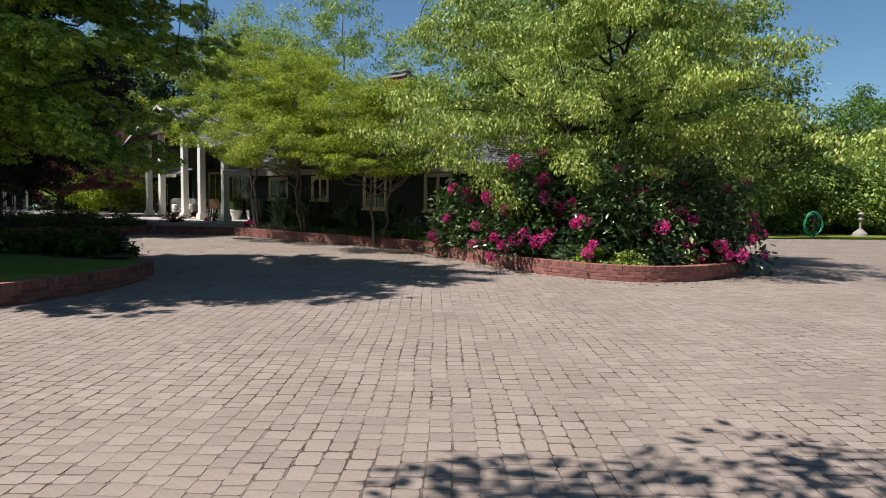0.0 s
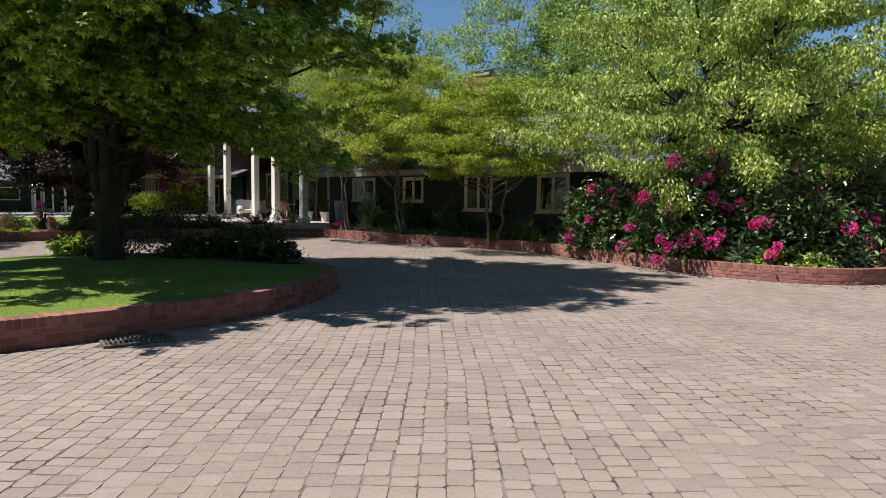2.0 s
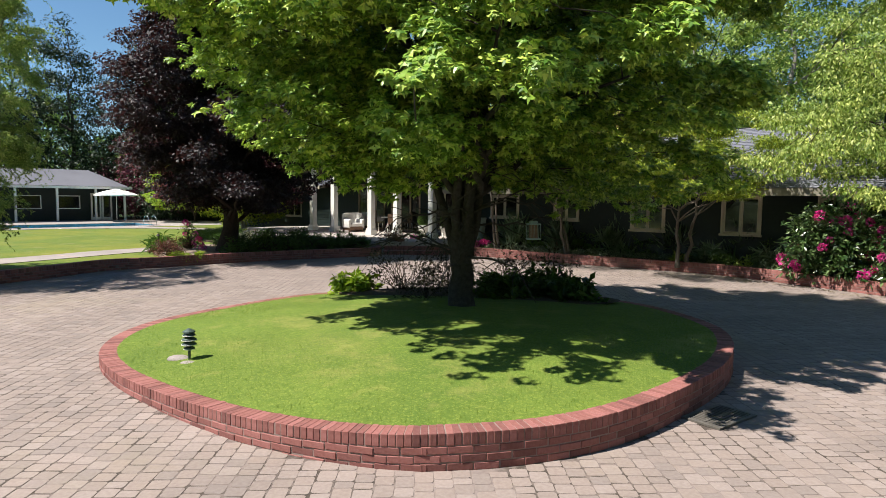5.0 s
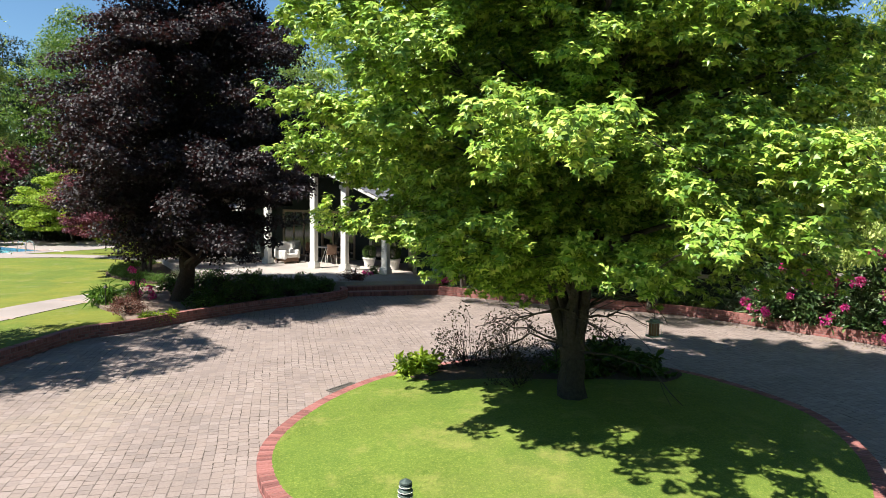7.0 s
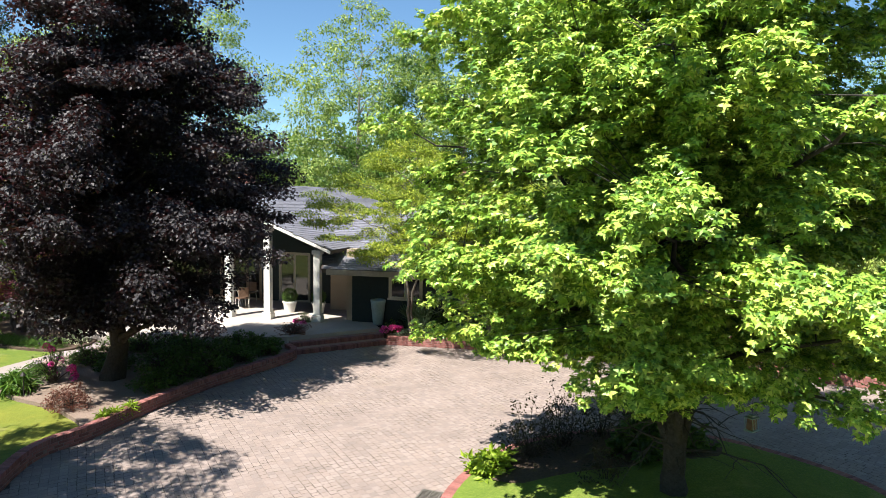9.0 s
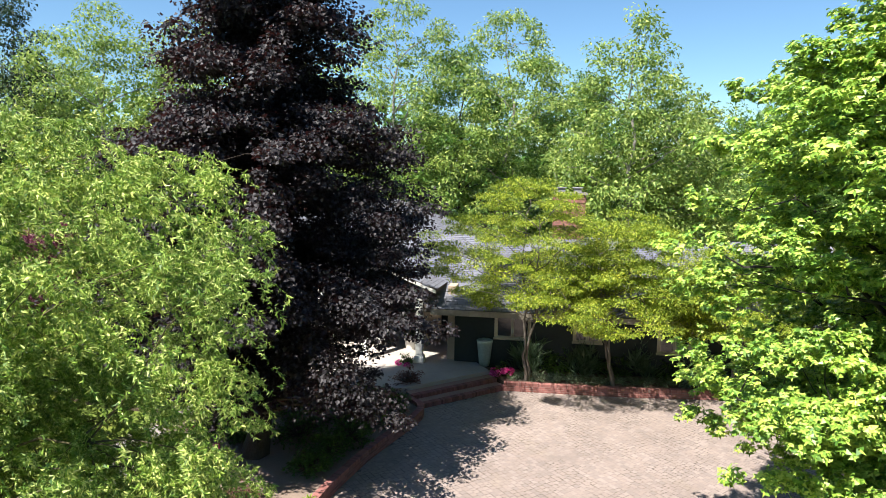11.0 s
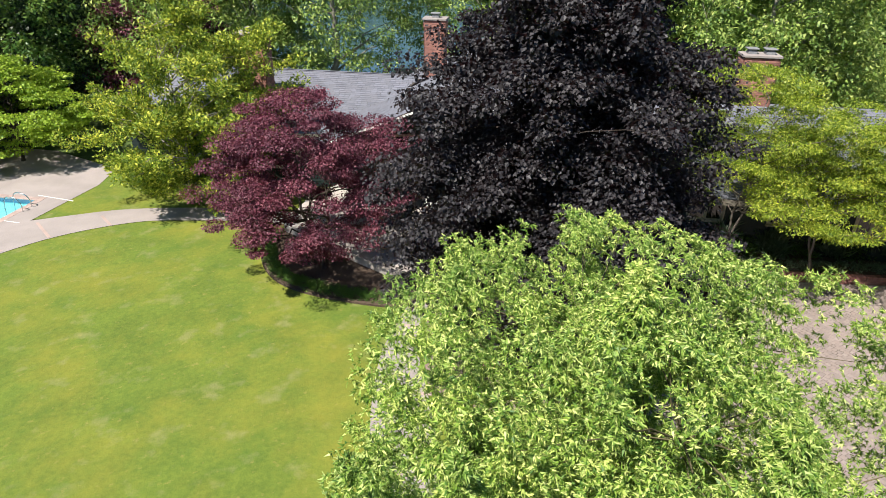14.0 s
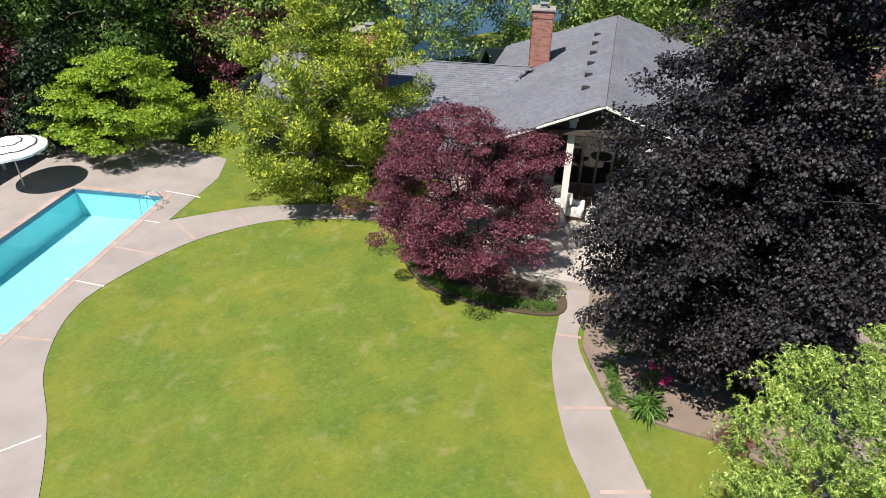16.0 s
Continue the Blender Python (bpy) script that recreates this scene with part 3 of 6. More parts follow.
# ---- plan ----
ISLAND = spline([(-9.4, 5.45), (-8.1, 5.8), (-6.9, 6.75), (-5.9, 7.95), (-5.3, 9.4), (-5.3, 11.0), (-5.75, 12.4), (-6.9, 13.5), (-8.6, 14.1), (-10.3, 13.9), (-11.8, 13.1), (-13.0, 11.9), (-13.75, 10.3), (-13.65, 8.8), (-12.9, 7.6), (-11.6, 6.4), (-10.5, 5.72)], 8, True)
BED_FRONT = spline([(-7.9, 23.9), (-4.84, 21.35), (-1.4, 18.75), (0.05, 16.4), (0.6, 15.4), (1.9, 13.1), (3.4, 11.95), (4.7, 12.05), (5.9, 12.9), (6.9, 14.3), (7.3, 15.8), (6.9, 17.0)], 8)
BED_WEST = spline([(-22.5, 9.0), (-20.3, 13.2), (-19.0, 16.2), (-18.3, 18.1), (-17.3, 18.9), (-16.0, 20.2), (-14.1, 21.65), (-11.9, 23.0), (-11.3, 23.7), (-11.3, 24.45)], 8)
HOUSE_AT, HOUSE_TURN = (-9.29, 27.15, 0.0), -42.0
_hm = pose(*HOUSE_AT, 0, 0, HOUSE_TURN)


def from_house(u, v, z=0.0):
    return _hm @ Vector((u, v, z))


# ---- ground, driveway, lawns ----
POOL = [from_house(u, v) for u, v in ((-24.4, 0.07), (-28.9, 0.07), (-28.9, -11.5), (-24.4, -11.5))]


def sheet_with_pool(name, outline, z, material, label, category):
    """A flat surface that leaves the pool open."""
    bm = bmesh.new()
    ring = [bm.verts.new((x, y, z)) for x, y in outline]
    hole = [bm.verts.new((p.x, p.y, z)) for p in POOL]
    edges = [bm.edges.new((a, b)) for loop in (ring, hole) for a, b in zip(loop, loop[1:] + loop[:1])]
    bmesh.ops.triangle_fill(bm, use_beauty=True, edges=edges)
    keep = np.array([(p.x, p.y) for p in POOL])
    for f in [f for f in bm.faces if inside(np.array([f.calc_center_median().x]), np.array([f.calc_center_median().y]), keep)[0]]:
        bm.faces.remove(f)
    return solid(name, bm, material, label, category, "structure")


sheet_with_pool("ground", [(-1500, -1500), (1500, -1500), (1500, 1500), (-1500, 1500)], -0.12, M_GROUND, "rough dark green ground reaching to the horizon", "ground")
DRIVE = np.array([(-27, -14), (34, -14), (34, 31), (12, 27.6), (7, 24), (-6, 27.5), (-12, 27.5), (-22, 20), (-27, 8)])
DRIVE[:, 1] = np.maximum(DRIVE[:, 1], -5.0)
DRIVE[:, 0] = np.maximum(DRIVE[:, 0], -25.8)
sheet("driveway", DRIVE, -0.0025, M_JOINT, 0.1, "sandy bedding between the driveway pavers", category="driveway")

RIGHT_LAWN = np.array([(8.5, 24.2), (12.6, 27.2), (18, 29.6), (30, 31.5), (40, 33), (40, 60), (0, 60), (0, 40)])
sheet("lawn_east", RIGHT_LAWN, 0.05, M_LAWN, 0.15, "strip of lawn along the edge of the driveway", category="lawn")

# concrete path round the lawn, pool deck
_inner = spline([(-23.6, 18.6), (-22.1, 21.7), (-21.4, 23.4), (-19.8, 25.8), (-18.0, 27.5), (-16.9, 28.6)], 8)
_outer = spline([(-15.6, 27.9), (-17.2, 27.1), (-18.5, 26.0), (-19.6, 23.6), (-20.8, 21.0), (-22.2, 17.9)], 8)
sheet("path", np.concatenate([_inner, _outer]), 0.066, M_CONCRETE, 0.1, "curving pale concrete garden path", category="path")
_edge = spline([(-36.5, 20.0), (-34.6, 24.5), (-33.5, 28.9), (-33.1, 31.5), (-32.95, 34.0), (-32.0, 36.4), (-30.4, 37.75), (-27.3, 38.95), (-24.3, 38.9), (-22.2, 37.9), (-19.6, 36.1), (-18.0, 34.4)], 8)
LAWN_WEST = np.concatenate([offset(BED_WEST, 0.12)[:34], np.array([(-16.2, 22.5), (-15.0, 30.0), (-16.0, 34.0)]), _edge[::-1], np.array([(-36.0, 8.0), (-27, 3)])])
sheet("lawn", LAWN_WEST, 0.05, M_LAWN, 0.2, "sunlit mown lawn with yellowish patches", category="lawn")
sheet("lawn_by_magnolia", np.array([(-27.6, 41.3), (-24.4, 40.4), (-19.0, 37.2), (-15.0, 36.0), (-14.0, 42.0), (-20.0, 50.0), (-27.0, 47.0)]), 0.05, M_LAWN, 0.15, "small triangle of lawn under the magnolia", category="lawn")
_far = spline([(-17.2, 35.4), (-19.4, 37.5), (-22.0, 39.3), (-24.4, 40.5), (-26.6, 41.0), (-27.7, 41.2)], 6)
DECK = np.concatenate([_edge, _far, np.array([(-24.8, 44.1), (-23.8, 46.0), (-26.0, 50.5), (-36.0, 60.0), (-46.0, 50.0), (-45.0, 38.0)])])
sheet_with_pool("pool_deck", DECK, 0.066, M_CONCRETE, "pale concrete deck round the swimming pool", "deck")

# ---- brick walls ----
def brick_mesh():
    bm = box(bmesh.new(), (-0.1, -0.05, -0.0285), (0.1, 0.05, 0.0285))
    bmesh.ops.bevel(bm, geom=list(bm.edges), offset=0.004, segments=1, affect="EDGES")
    me = bpy.data.meshes.new("brick")
    bm.to_mesh(me)
    bm.free()
    me.materials.append(M_BRICK_PIECE)
    return me


BRICK = brick_mesh()


def along(line, step, start=0.0):
    """Places and headings at even steps along a line."""
    seg = np.diff(line, axis=0)
    length = np.hypot(seg[:, 0], seg[:, 1])
    run = np.concatenate([[0], np.cumsum(length)])
    s = np.arange(start, run[-1], step)
    x, y = np.interp(s, run, line[:, 0]), np.interp(s, run, line[:, 1])
    i = np.clip(np.searchsorted(run, s, "right") - 1, 0, len(seg) - 1)
    return x, y, np.arctan2(seg[i, 1], seg[i, 0])


def brick_wall(name, line, courses, label, picked, side=1, thick=0.21, sink=lambda x, y: 0.0):
    """A low wall along a line of its outer foot: stretcher courses under a rowlock cap. picked: a test of places whose bricks are objects."""
    root = thing(name, (0, 0, 0), label, "brick wall", kind="structure")
    nrm = lambda a: (-math.sin(a) * side, math.cos(a) * side)
    rows, rng = [], np.random.default_rng(len(line))
    for c in range(courses):
        for x, y, a in zip(*along(line, 0.21, 0.105 * (c % 2))):
            n = nrm(a)
            rows.append((x + n[0] * 0.05, y + n[1] * 0.05, 0.03 + 0.067 * c, a, 0))
    zc = 0.067 * courses + 0.05
    for x, y, a in zip(*along(line, 0.0635)):
        n = nrm(a)
        rows.append((x + n[0] * 0.1, y + n[1] * 0.1, zc, a, 1))
    small, n_picked = [], 0
    for x, y, z, a, cap in rows:
        wob = rng.normal(size=3) * 0.0018
        m = Matrix.Translation((x + wob[0], y + wob[1], z + wob[2] * 0.6 - sink(x, y))) @ Matrix.Rotation(a + (math.pi / 2 if cap else 0), 4, "Z")
        if cap:
            m = m @ Matrix.Rotation(math.pi / 2, 4, "X")
        if n_picked < 300 and picked(x, y):
            ob = new("brick", BRICK)
            ob.parent = root
            ob.matrix_basis = m
            n_picked += 1
        else:
            small.append(m)
    if small:
        base = np.array([v.co for v in BRICK.vertices])
        faces = [np.array([p.vertices[:] for p in BRICK.polygons if len(p.vertices) == k]) for k in (3, 4)]
        mats = np.array([np.array(m) for m in small])
        v = np.einsum("nij,kj->nki", mats[:, :3, :3], base) + mats[:, None, :3, 3]
        k = len(base)
        shift = (np.arange(len(small)) * k)[:, None, None]
        me = mesh_of("bricks", v.reshape(-1, 3), [(f[None] + shift).reshape(-1, f.shape[1]) for f in faces if len(f)], M_BRICK)
        tagged(part("bricks", me, None, root), kind="stuff")
    # mortar core
    seg = np.gradient(line, axis=0)
    nn = np.stack([-seg[:, 1], seg[:, 0]], 1) * side
    nn /= np.linalg.norm(nn, axis=1, keepdims=True)
    h = zc + 0.0455
    ring = [(0.0055, -0.25), (0.0055, h), (thick - 0.02, h), (thick - 0.02, -0.25)]
    v = np.concatenate([[[x + n[0] * o, y + n[1] * o, z - sink(x, y)] for o, z in ring] for (x, y), n in zip(line, nn)])
    k = len(line)
    f = [(i * 4 + j, i * 4 + j + 1, (i + 1) * 4 + j + 1, (i + 1) * 4 + j) for i in range(k - 1) for j in range(3)]
    part("mortar", mesh_of("mortar", v, np.array(f), M_MORTAR), None, root)
    return root


ISL_CLOSED = np.concatenate([ISLAND, ISLAND[:1]])


def island_sink(x, y):
    """How far the island's edge sinks on the far and west sides."""
    a = np.clip((-9.3 - x) / 3.6, 0, 1)
    c = np.clip((y - 9.5) / 4.0, 0, 1)
    return 0.15 * np.maximum(a, c * 0.8)


def mound(name, outline, centre, edge_z, top_z, material, label, category, rings=8, sink=lambda x, y: 0.0):
    """A gently domed surface inside an outline."""
    verts, faces = [], []
    n = len(outline)
    c = np.array(centre)
    for r in range(rings + 1):
        s = 1 - r / rings
        z = edge_z + (top_z - edge_z) * (1 - s**2)
        ringed = [c + (p - c) * max(s, 0.001) for p in outline]
        verts += [(q[0], q[1], z - sink(q[0], q[1])) for q in ringed]
    for r in range(rings):
        for i in range(n):
            j = (i + 1) % n
            faces.append((r * n + i, r * n + j, (r + 1) * n + j, (r + 1) * n + i))
    return tagged(part(name, mesh_of(name, np.array(verts), np.array(faces), material, True)), label, category, kind="structure")


def island_height(x, y):
    """How high the island's lawn lies."""
    d = np.hypot((x + 9.5) / 4.2, (y - 9.8) / 4.3)
    return 0.30 + 0.16 * (1 - np.minimum(d, 1) ** 2) - island_sink(x, y)


mound("island_lawn", offset(ISL_CLOSED, 0.19)[:-1], (-9.5, 9.8), 0.30, 0.46, M_ISLAND, "mown grass of the round island bed", "lawn", sink=island_sink)

# ---- house ----
def roof_plane(parent, corners, label=""):
    """A roof slope: a deck slab and courses of shingles. corners: eave start, eave end, then round the top."""
    p = np.array(corners, float)
    e = unit(p[1] - p[0])
    n = unit(np.cross(e, p[-1] - p[0]))
    if n[2] < 0:
        n = -n
    s = np.cross(n, e)
    if s[2] < 0:
        s = -s
    flat = np.stack([(p - p[0]) @ e, (p - p[0]) @ s], 1)
    bm = bmesh.new()
    top = [bm.verts.new(q) for q in p]
    low = [bm.verts.new(q - n * 0.16) for q in p]
    bm.faces.new(top)
    bm.faces.new(low[::-1])
    for i in range(len(p)):
        j = (i + 1) % len(p)
        bm.faces.new((top[i], low[i], low[j], top[j]))
    slope = part("roof", bm, M_DECK, parent, label)
    rng = np.random.default_rng(int(abs(p).sum() * 10))
    verts = []
    for c in np.arange(0.0, flat[:, 1].max(), 0.16):
        w = rng.uniform(0.16, 0.34, int((flat[:, 0].max() - flat[:, 0].min()) / 0.2) + 4)
        x = flat[:, 0].min() + np.cumsum(w) - rng.uniform(0, 0.3)
        ok = inside(x - w / 2, np.full(len(x), c + 0.08), flat)
        for x1, ww in zip(x[ok], w[ok]):
            lift = 0.015 + rng.uniform(0, 0.008)
            for a, b, h in ((x1 - ww + 0.004, c, lift), (x1 - 0.004, c, lift), (x1 - 0.004, c + 0.2, 0.004), (x1 - ww + 0.004, c + 0.2, 0.004), (x1 - ww + 0.004, c, 0.001), (x1 - 0.004, c, 0.001)):
                verts.append(p[0] + a * e + b * s + h * n)
    k = np.arange(len(verts) // 6)[:, None] * 6
    if len(k):
        me = mesh_of("shingles", np.array(verts), np.concatenate([k + [0, 1, 2, 3], k + [4, 5, 1, 0]]), M_SHINGLE)
        tagged(part("shingles", me, None, slope, "overlapping grey shingles"), kind="stuff")
    return slope


M_DECK = surface("roof_boards", (0.05, 0.04, 0.032), (0.09, 0.07, 0.055), 14, 1.2, 0.8, 0.3, 0.004)

house = thing("house", HOUSE_AT, "dark green house with grey shingle roofs and columned porch", "house", turn=HOUSE_TURN)
GX, GZ, EZ, EW = -5.7, 5.78, 3.22, 6.3
# gable block over the porch
for sgn in (1, -1):
    roof_plane(house, [(GX + sgn * EW, -0.45, EZ), (GX + sgn * EW + 1.6, 16.5, EZ), (GX + 1.39, 14.3, GZ), (GX, -0.45, GZ)])
# east wing
roof_plane(house, [(0.2, -0.35, 2.5), (15.8, -0.35, 2.5), (15.8, 4.8, 4.75), (-3.0, 4.8, 4.75)])
roof_plane(house, [(15.8, 9.9, 2.5), (-1.0, 9.9, 2.5), (-3.0, 4.8, 4.75), (15.8, 4.8, 4.75)])
# west wing
roof_plane(house, [(-22.0, 3.4, 2.75), (-11.6, 3.4, 2.75), (-8.6, 8.0, 4.5), (-22.0, 8.0, 4.5)])
roof_plane(house, [(-8.6, 12.6, 2.75), (-22.0, 12.6, 2.75), (-22.0, 8.0, 4.5), (-8.6, 8.0, 4.5)])


def fascia(a, b, name="fascia", depth=0.2, material=None):
    """A painted board along a roof edge."""
    a, b = Vector(a), Vector(b)
    d = (b - a).normalized()
    side = d.cross(Vector((0, 0, 1))).normalized() * 0.025
    bm = bmesh.new()
    v = [bm.verts.new(p) for p in (a - side, a + side, a + side - Vector((0, 0, depth)), a - side - Vector((0, 0, depth)), b - side, b + side, b + side - Vector((0, 0, depth)), b - side - Vector((0, 0, depth)))]
    for q in ((0, 1, 2, 3), (7, 6, 5, 4), (0, 4, 5, 1), (1, 5, 6, 2), (2, 6, 7, 3), (3, 7, 4, 0)):
        bm.faces.new([v[i] for i in q])
    return part(name, bm, material or M_WHITE, house)


fascia((GX, -0.48, GZ - 0.02), (GX + EW, -0.48, EZ - 0.02), depth=0.11)
fascia((GX, -0.48, GZ - 0.02), (GX - EW, -0.48, EZ - 0.02), depth=0.08)
# east eave board, with its shade painted in
fascia((0.4, -0.38, 2.49), (15.8, -0.38, 2.49), material=M_SHADED_TRIM)
fascia((-22.0, 3.37, 2.74), (-12.0, 3.37, 2.74), material=M_CREAM)


def siding(name, u0, u1, v, z0, z1, openings, material=M_WALL, thick=0.2):
    """A wall facing -v with openings (u0, u1, z0, z1) through it, clad in lap boards."""
    bm = bmesh.new()
    us = sorted({u0, u1, *[o[0] for o in openings], *[o[1] for o in openings]})
    zs = sorted({z0, z1, *[o[2] for o in openings], *[o[3] for o in openings]})
    grid = {(a, c): bm.verts.new((a, v, c)) for a in us for c in zs}
    for a, b in zip(us, us[1:]):
        for c, d in zip(zs, zs[1:]):
            if not any(o[0] <= a and b <= o[1] and o[2] <= c and d <= o[3] for o in openings):
                bm.faces.new((grid[a, c], grid[b, c], grid[b, d], grid[a, d]))
    back = bmesh.ops.extrude_face_region(bm, geom=bm.faces[:])["geom"]
    bmesh.ops.translate(bm, vec=(0, thick, 0), verts=[q for q in back if isinstance(q, bmesh.types.BMVert)])
    bmesh.ops.delete(bm, geom=[q for q in bm.verts if not q.link_faces], context="VERTS")
    wall = part(name, bm, material, house)
    verts = []
    for z in np.arange(z0, z1 - 0.02, 0.15):
        for a, b in zip(us, us[1:]):
            if not any(o[0] <= a and b <= o[1] and o[2] - 0.1 <= z and z + 0.1 <= o[3] + 0.05 for o in openings):
                verts += [(a, v - 0.022, z), (b, v - 0.022, z), (b, v - 0.004, z + 0.15), (a, v - 0.004, z + 0.15), (a, v, z), (b, v, z)]
    k = np.arange(len(verts) // 6)[:, None] * 6
    tagged(part("cladding", mesh_of("cladding", np.array(verts), np.concatenate([k + [0, 1, 2, 3], k + [4, 5, 1, 0]]), material), None, wall), kind="stuff")
    return wall


def window(u0, u1, z0, z1, v, leaves_n=2, material=None):
    """A casement: frame, sill, mullions and panes, with a near-black sheet behind."""
    material = material or M_CREAM
    # sheet behind the panes, painted near-black in place of the room's shade
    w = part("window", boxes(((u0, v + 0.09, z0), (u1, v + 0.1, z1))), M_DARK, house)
    t = 0.07
    part("frame", boxes(((u0 - t, v - 0.04, z1), (u1 + t, v + 0.06, z1 + t)), ((u0 - t, v - 0.04, z0), (u0, v + 0.06, z1)), ((u1, v - 0.04, z0), (u1 + t, v + 0.06, z1)), bevel=0.006), material, w, "cream painted window frame")
    part("sill", boxes(((u0 - 0.1, v - 0.09, z0 - 0.07), (u1 + 0.1, v + 0.06, z0)), bevel=0.008), material, w)
    step = (u1 - u0) / leaves_n
    for i in range(leaves_n):
        a, b = u0 + i * step, u0 + (i + 1) * step
        part("sash", boxes(((a + 0.004, v - 0.015, z0), (a + 0.055, v + 0.03, z1)), ((b - 0.055, v - 0.015, z0), (b - 0.004, v + 0.03, z1)), ((a + 0.055, v - 0.015, z0), (b - 0.055, v + 0.03, z0 + 0.06)), ((a + 0.055, v - 0.015, z1 - 0.06), (b - 0.055, v + 0.03, z1))), material, w)
        part("pane", boxes(((a + 0.055, v + 0.004, z0 + 0.06), (b - 0.055, v + 0.012, z1 - 0.06))), M_GLASS, w)
    return w


WIN = [(2.75, 3.95, 1.4, 2.2), (5.6, 6.5, 1.4, 2.2), (8.55, 9.6, 1.15, 2.28), (11.45, 12.45, 1.15, 2.24), (14.0, 15.0, 1.15, 2.24)]
siding("wall", 1.2, 15.5, 0.32, 0.0, 2.55, WIN)
for w in WIN:
    window(*w, 0.32)
part("wall", boxes(((15.3, 0.52, 0.0), (15.5, 9.6, 4.5)), ((1.2, 9.3, 0.0), (15.3, 9.5, 2.55))), M_WALL, house)
# porch back wall with tall glazed doors
DOORS = [(-9.2, -7.2, 0.42, 2.75), (-6.6, -4.6, 0.42, 2.75), (-3.6, -2.2, 0.42, 2.6)]
siding("wall", -11.3, 0.9, 4.0, 0.3, 3.0, DOORS, M_WALL)
siding("wall", -8.6, -2.4, 4.0, 3.0, 4.2, [], M_WALL)
siding("wall", -6.8, -4.0, 4.0, 4.2, 5.0, [], M_WALL)
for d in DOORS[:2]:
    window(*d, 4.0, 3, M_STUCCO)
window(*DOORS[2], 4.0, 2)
part("wall", boxes(((0.9, 0.52, 0.3), (1.2, 4.0, 3.2))), M_STUCCO, house, "tan stucco side wall of the porch")
part("wall", boxes(((-0.6, 2.6, 0.3), (0.3, 2.85, 3.3))), M_STUCCO, house)
siding("wall", -22.0, -11.8, 4.0, 0.0, 2.75, [(-20, -18.6, 0.9, 2.1), (-16, -14.6, 0.9, 2.1)])
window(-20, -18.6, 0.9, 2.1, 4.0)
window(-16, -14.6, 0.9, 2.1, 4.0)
part("wall", boxes(((-11.8, 4.2, 0.0), (-11.6, 16.0, 3.2)), ((0.2, 9.9, 0.0), (0.4, 16.0, 3.2)), ((-22.0, 4.2, 0.0), (-21.8, 12.3, 4.0)), ((-11.6, 15.8, 0.0), (0.2, 16.0, 3.2)), ((-21.8, 12.1, 0.0), (-11.8, 12.3, 2.7))), M_WALL, house)
# porch frame
COLS = ((-0.06, -0.09), (-2.14, -0.09), (-3.84, -0.05), (-6.74, 0.17), (-8.6, 0.32))
for u, v in COLS:
    top = GZ - 0.3 - abs(u - GX) * (GZ - EZ) / EW
    part("column", boxes(((u - 0.13, v - 0.13, 0.4), (u + 0.13, v + 0.13, top)), ((u - 0.19, v - 0.19, 0.4), (u + 0.19, v + 0.19, 0.62)), ((u - 0.17, v - 0.17, 0.62), (u + 0.17, v + 0.17, 0.68)), ((u - 0.18, v - 0.18, top - 0.16), (u + 0.18, v + 0.18, top)), bevel=0.012), M_WHITE, house, "white painted square column")
part("beam", boxes(((-8.2, -0.2, 4.45), (-3.2, 0.02, 4.65)), bevel=0.01), M_DECK, house)

M_FLUE = surface("flue_metal", (0.16, 0.16, 0.165), (0.30, 0.30, 0.31), 14, 2, 0.5, 0.5, 0.003)


def chimney(u, v, z0, z1, w, d, material, label, cap=True, flues=1):
    root = part("chimney", boxes(((u - w / 2, v - d / 2, z0), (u + w / 2, v + d / 2, z1 - 0.02))), M_MORTAR, house, label)
    rows = int((z1 - z0) / 0.075)
    bm = bmesh.new()
    for r in range(rows):
        z = z0 + r * 0.075
        out = 0.03 if rows - 5 < r < rows - 1 else 0.0
        for axis, length, depth in ((0, w, d), (1, d, w)):
            for sgn in (-1, 1):
                x = -length / 2 - 0.012 - out - (0.11 if r % 2 else 0)
                while x < length / 2:
                    a, b = max(x, -length / 2 - 0.012 - out), min(x + 0.21, length / 2 + 0.012 + out)
                    if b - a > 0.03:
                        q = sgn * (depth / 2 + 0.012 + out)
                        lo, hi = ((a, min(q, q - sgn * 0.05), z), (b, max(q, q - sgn * 0.05), z + 0.065))
                        if axis:
                            lo, hi = (lo[1], lo[0], z), (hi[1], hi[0], z + 0.065)
                        box(bm, (lo[0] + u, lo[1] + v, lo[2]), (hi[0] + u, hi[1] + v, hi[2]))
                    x += 0.22
    tagged(part("bricks", bm, material, root), kind="stuff")
    if cap:
        crown = part("cap", boxes(((u - w / 2 - 0.08, v - d / 2 - 0.08, z1), (u + w / 2 + 0.08, v + d / 2 + 0.08, z1 + 0.09)), bevel=0.012), M_CONCRETE, root, "grey weathered chimney cap")
        for k in range(flues):
            x = u + (k - (flues - 1) / 2) * w * 0.52
            part("flue", boxes(((x - 0.17, v - 0.17, z1 + 0.09), (x + 0.17, v + 0.17, z1 + 0.2)), ((x - 0.14, v - 0.14, z1 + 0.2), (x + 0.14, v + 0.14, z1 + 0.27)), ((x - 0.22, v - 0.22, z1 + 0.27), (x + 0.22, v + 0.22, z1 + 0.31)), bevel=0.01), M_FLUE, crown, "dark metal flue top")
    return root


chimney(-8.3, 9.2, 3.4, 6.95, 1.0, 0.8, M_CHIMNEY, "tall red brick chimney")
chimney(5.4, 5.0, 4.2, 6.55, 1.3, 0.8, M_CHIMNEY, "broad red brick chimney", flues=2)
